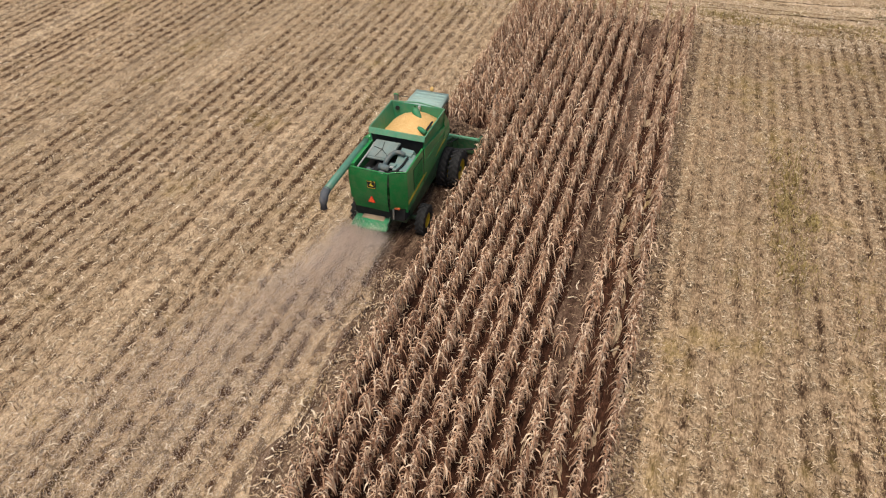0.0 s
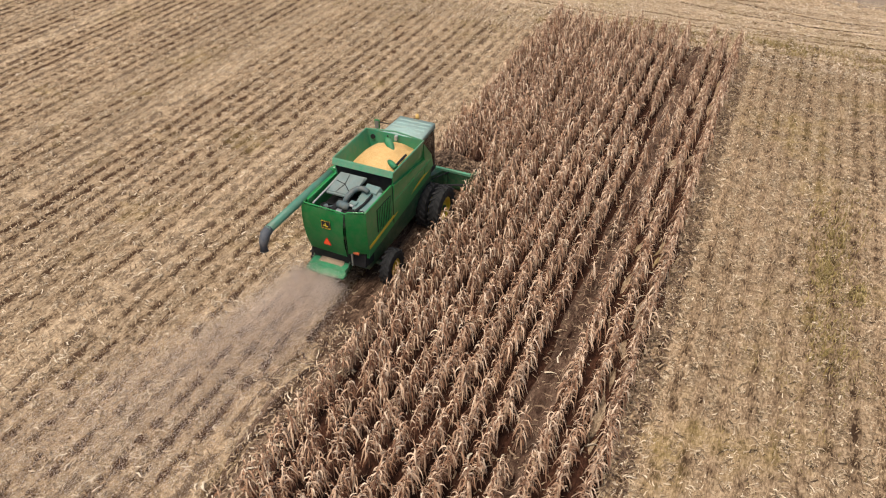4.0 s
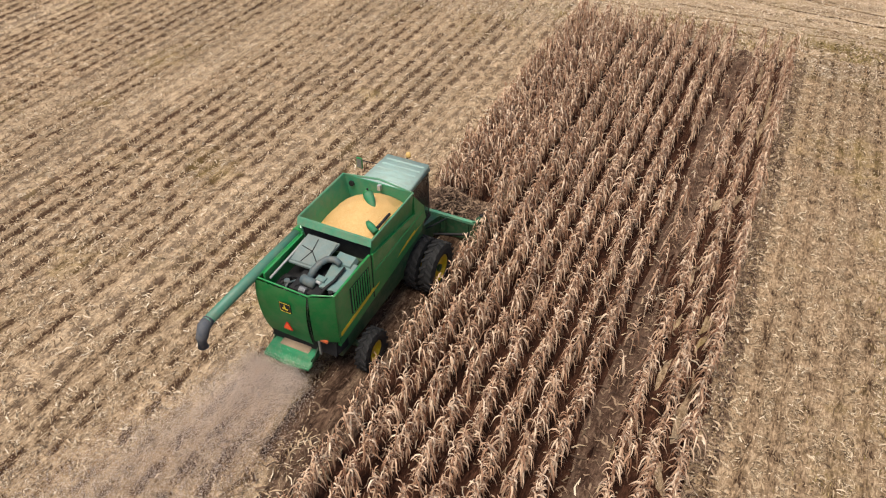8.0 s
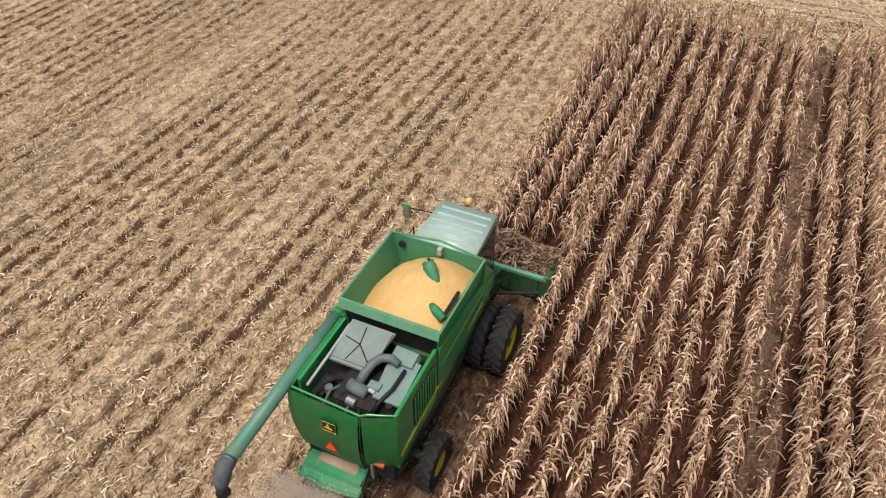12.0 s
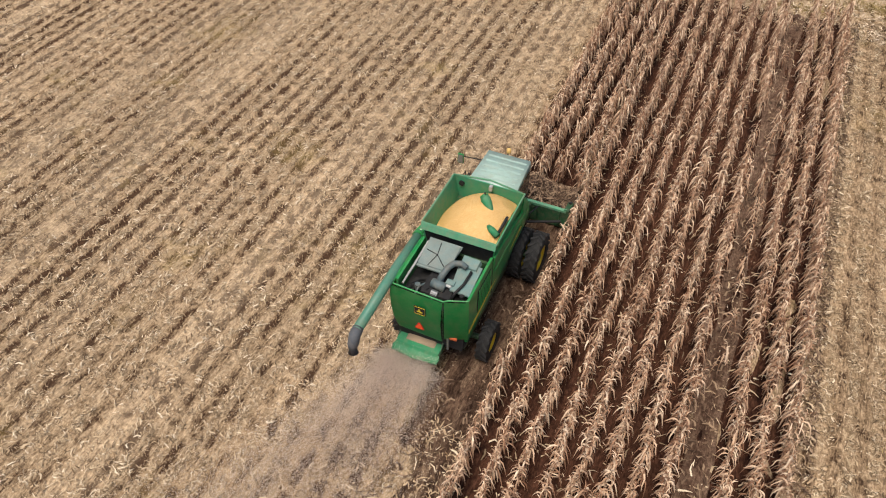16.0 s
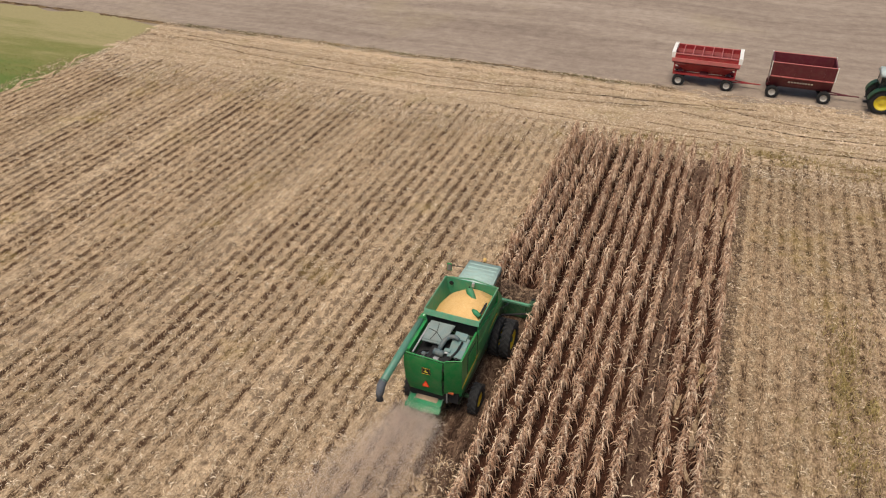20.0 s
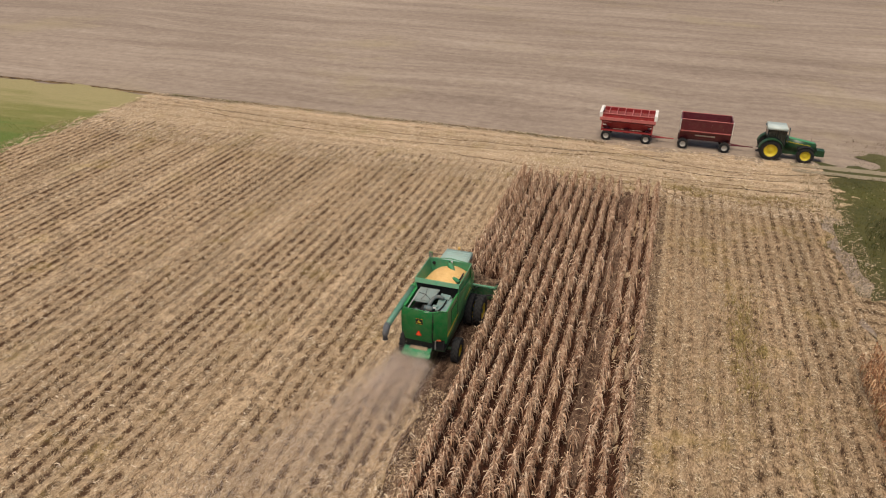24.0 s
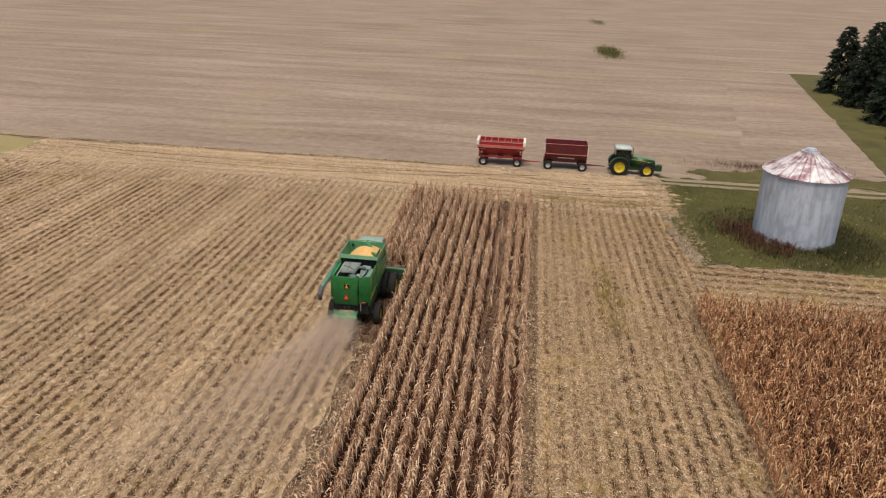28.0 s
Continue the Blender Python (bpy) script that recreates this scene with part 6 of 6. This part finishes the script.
patch("lane_weeds", TWIGS, 40, 51, 9, 2.5, 1800, 0.6, BRUSH, "thin brown weeds beyond the lane", "weeds", 58)


def tufts(name, x0, x1, y0, y1, clumps, each, size, material, label, seed, sx=0.25, sy=0.5):
    """Weeds that stand in small uneven clumps over a stretch of ground."""
    rng = np.random.default_rng(seed)
    cx, cy = rng.uniform(x0, x1, clumps), rng.uniform(y0, y1, clumps)
    big = rng.uniform(0.4, 1.5, clumps)
    i = rng.integers(0, clumps, clumps * each)
    n = len(i)
    v, t = scatter(BLADES, rng.integers(0, len(BLADES), n), cx[i] + rng.normal(0, sx, n) * big[i], cy[i] + rng.normal(0, sy, n) * big[i], np.full(n, 0.05), rng.uniform(0, 6.28, n), rng.uniform(0.5, 1.2, n) * size)
    return tagged(new(name, mesh_from(name, v, t, material)), label, "weeds", kind="stuff")


tufts("stubble_weeds", 13.2, 21.5, -34, 6, 100, 34, 0.75, GOLD_WEED, "yellowing weeds in the stubble beside the corn", 62, 0.35, 0.9)
tufts("stubble_weeds", 16.4, 18.0, 3, 13, 26, 90, 1.0, GOLD_WEED, "patch of yellow-green weeds in the stubble", 63, 0.4, 0.9)
tufts("headland_weeds", 3.0, 24.0, CORN_END + 0.6, CORN_END + 3.6, 70, 70, 0.9, GOLD_WEED, "yellowing weeds along the end of the corn rows", 64, 0.9, 0.22)
tufts("row_end_weeds", -44, 2.0, ROW_END - 5.5, ROW_END - 0.5, 60, 60, 0.85, GOLD_WEED, "olive-yellow weeds among the last stubble of the rows", 67, 0.3, 1.0)
tufts("furrow_weeds", -46, 3.0, FIELD_END - 0.3, FIELD_END + 0.7, 60, 40, 0.8, WEED, "dull green weeds along the broken furrow", 65, 0.9, 0.2)


def spruce(x, y, h, spread, seed, label):
    rng = np.random.default_rng(seed)
    t = thing("spruce_tree", label, "tree", (x, y, 0), group="spruce row")
    part("trunk", tube([(0, 0, 0), (0.03, 0, h * 0.4), (0, 0.02, h * 0.95)], [0.2, 0.13, 0.02], 8), BARK, t)
    V, Tn, limbs, base = [], [], bmesh.new(), 0
    levels = int(h * 2.6)
    for i in range(levels):
        z = 0.35 + (h - 0.45) * i / levels
        reach = spread * (1 - z / h) ** 0.5 * rng.uniform(0.84, 1.06) + 0.15
        for k in range(rng.integers(6, 9)):
            a = rng.uniform(0, 6.28)
            o = np.array([math.cos(a), math.sin(a), 0])
            r = reach * rng.uniform(0.72, 1.02)
            tip = o * r + np.array([0, 0, z - 0.22 * r])
            if i % 4 == 0:
                tube([(0, 0, z), tuple(tip)], [0.03, 0.008], 4, limbs)
            m = int(10 + 16 * r)
            s = rng.uniform(0.15, 1.0, m) ** 0.7
            c = np.array([0, 0, z])[None] * (1 - s[:, None]) + tip[None] * s[:, None] + rng.normal(0, 0.07 + 0.05 * r, (m, 3)) * np.array([1, 1, 0.7])
            d = o[None] * rng.uniform(0.2, 0.55, (m, 1)) + rng.normal(0, 0.2, (m, 3)) - np.array([0, 0, 0.1])
            w = np.cross(d, rng.normal(0, 1, (m, 3)))
            w = w / np.linalg.norm(w, axis=1, keepdims=True) * rng.uniform(0.08, 0.17, (m, 1))
            V.append(np.stack([c + w, c - w, c + d], 1).reshape(-1, 3))
            Tn.append(np.arange(3 * m).reshape(-1, 3) + base)
            base += 3 * m
    tagged(part("limbs", limbs, BARK, t), kind="stuff")
    o = new("crown", mesh_from("crown", np.concatenate(V), np.concatenate(Tn), NEEDLE))
    o.parent = t
    return t


for i, (x, y, h, s) in enumerate(((72.8, 120, 13.6, 4.4), (75.8, 114, 15.0, 4.8), (71.4, 104, 12.8, 4.6), (74.4, 97, 13.4, 4.7), (69.4, 88, 11.8, 4.6), (71.6, 81, 12.0, 4.5), (67.4, 72, 11.0, 4.4))):
    spruce(x, y, h, s, 70 + i, "dark green bushy spruce in a row on grass")


# ---- chaff blown out behind the combine ----
def chaff_cloud(count=400000):
    """Chaff leaves the chopper in two streams: a pale one that drifts aside and a low one along the corn."""
    rng = np.random.default_rng(91)
    d = rng.uniform(0, 1, count) ** 1.55 * 15.0
    aside = rng.uniform(0, 1, count) < 0.63
    half = np.where(aside, 0.75 + 0.3 * d, 0.7 + 0.26 * d)
    x = np.where(aside, -0.9 - 0.34 * d, 0.05 - 0.1 * d) + rng.normal(0, 0.45, count) * half
    y = -0.95 - d
    z = np.abs(rng.normal(0, 1, count)) * (0.35 + 0.035 * d) + 0.95 * np.exp(-d / 1.6) * rng.uniform(0.5, 1.1, count) + 0.04
    size = rng.uniform(0.0036, 0.0105, count)
    p = np.stack([x, y, z], 1)
    tri = rng.normal(0, 1, (count, 3, 3)) * size[:, None, None]
    v = (p[:, None] + tri).reshape(-1, 3)
    return tagged(new("chaff_cloud", mesh_from("chaff_cloud", v, np.arange(3 * count).reshape(-1, 3), CHAFF)), "pale brown chaff and dust blown out behind the combine", "chaff", kind="stuff")


chaff_cloud()
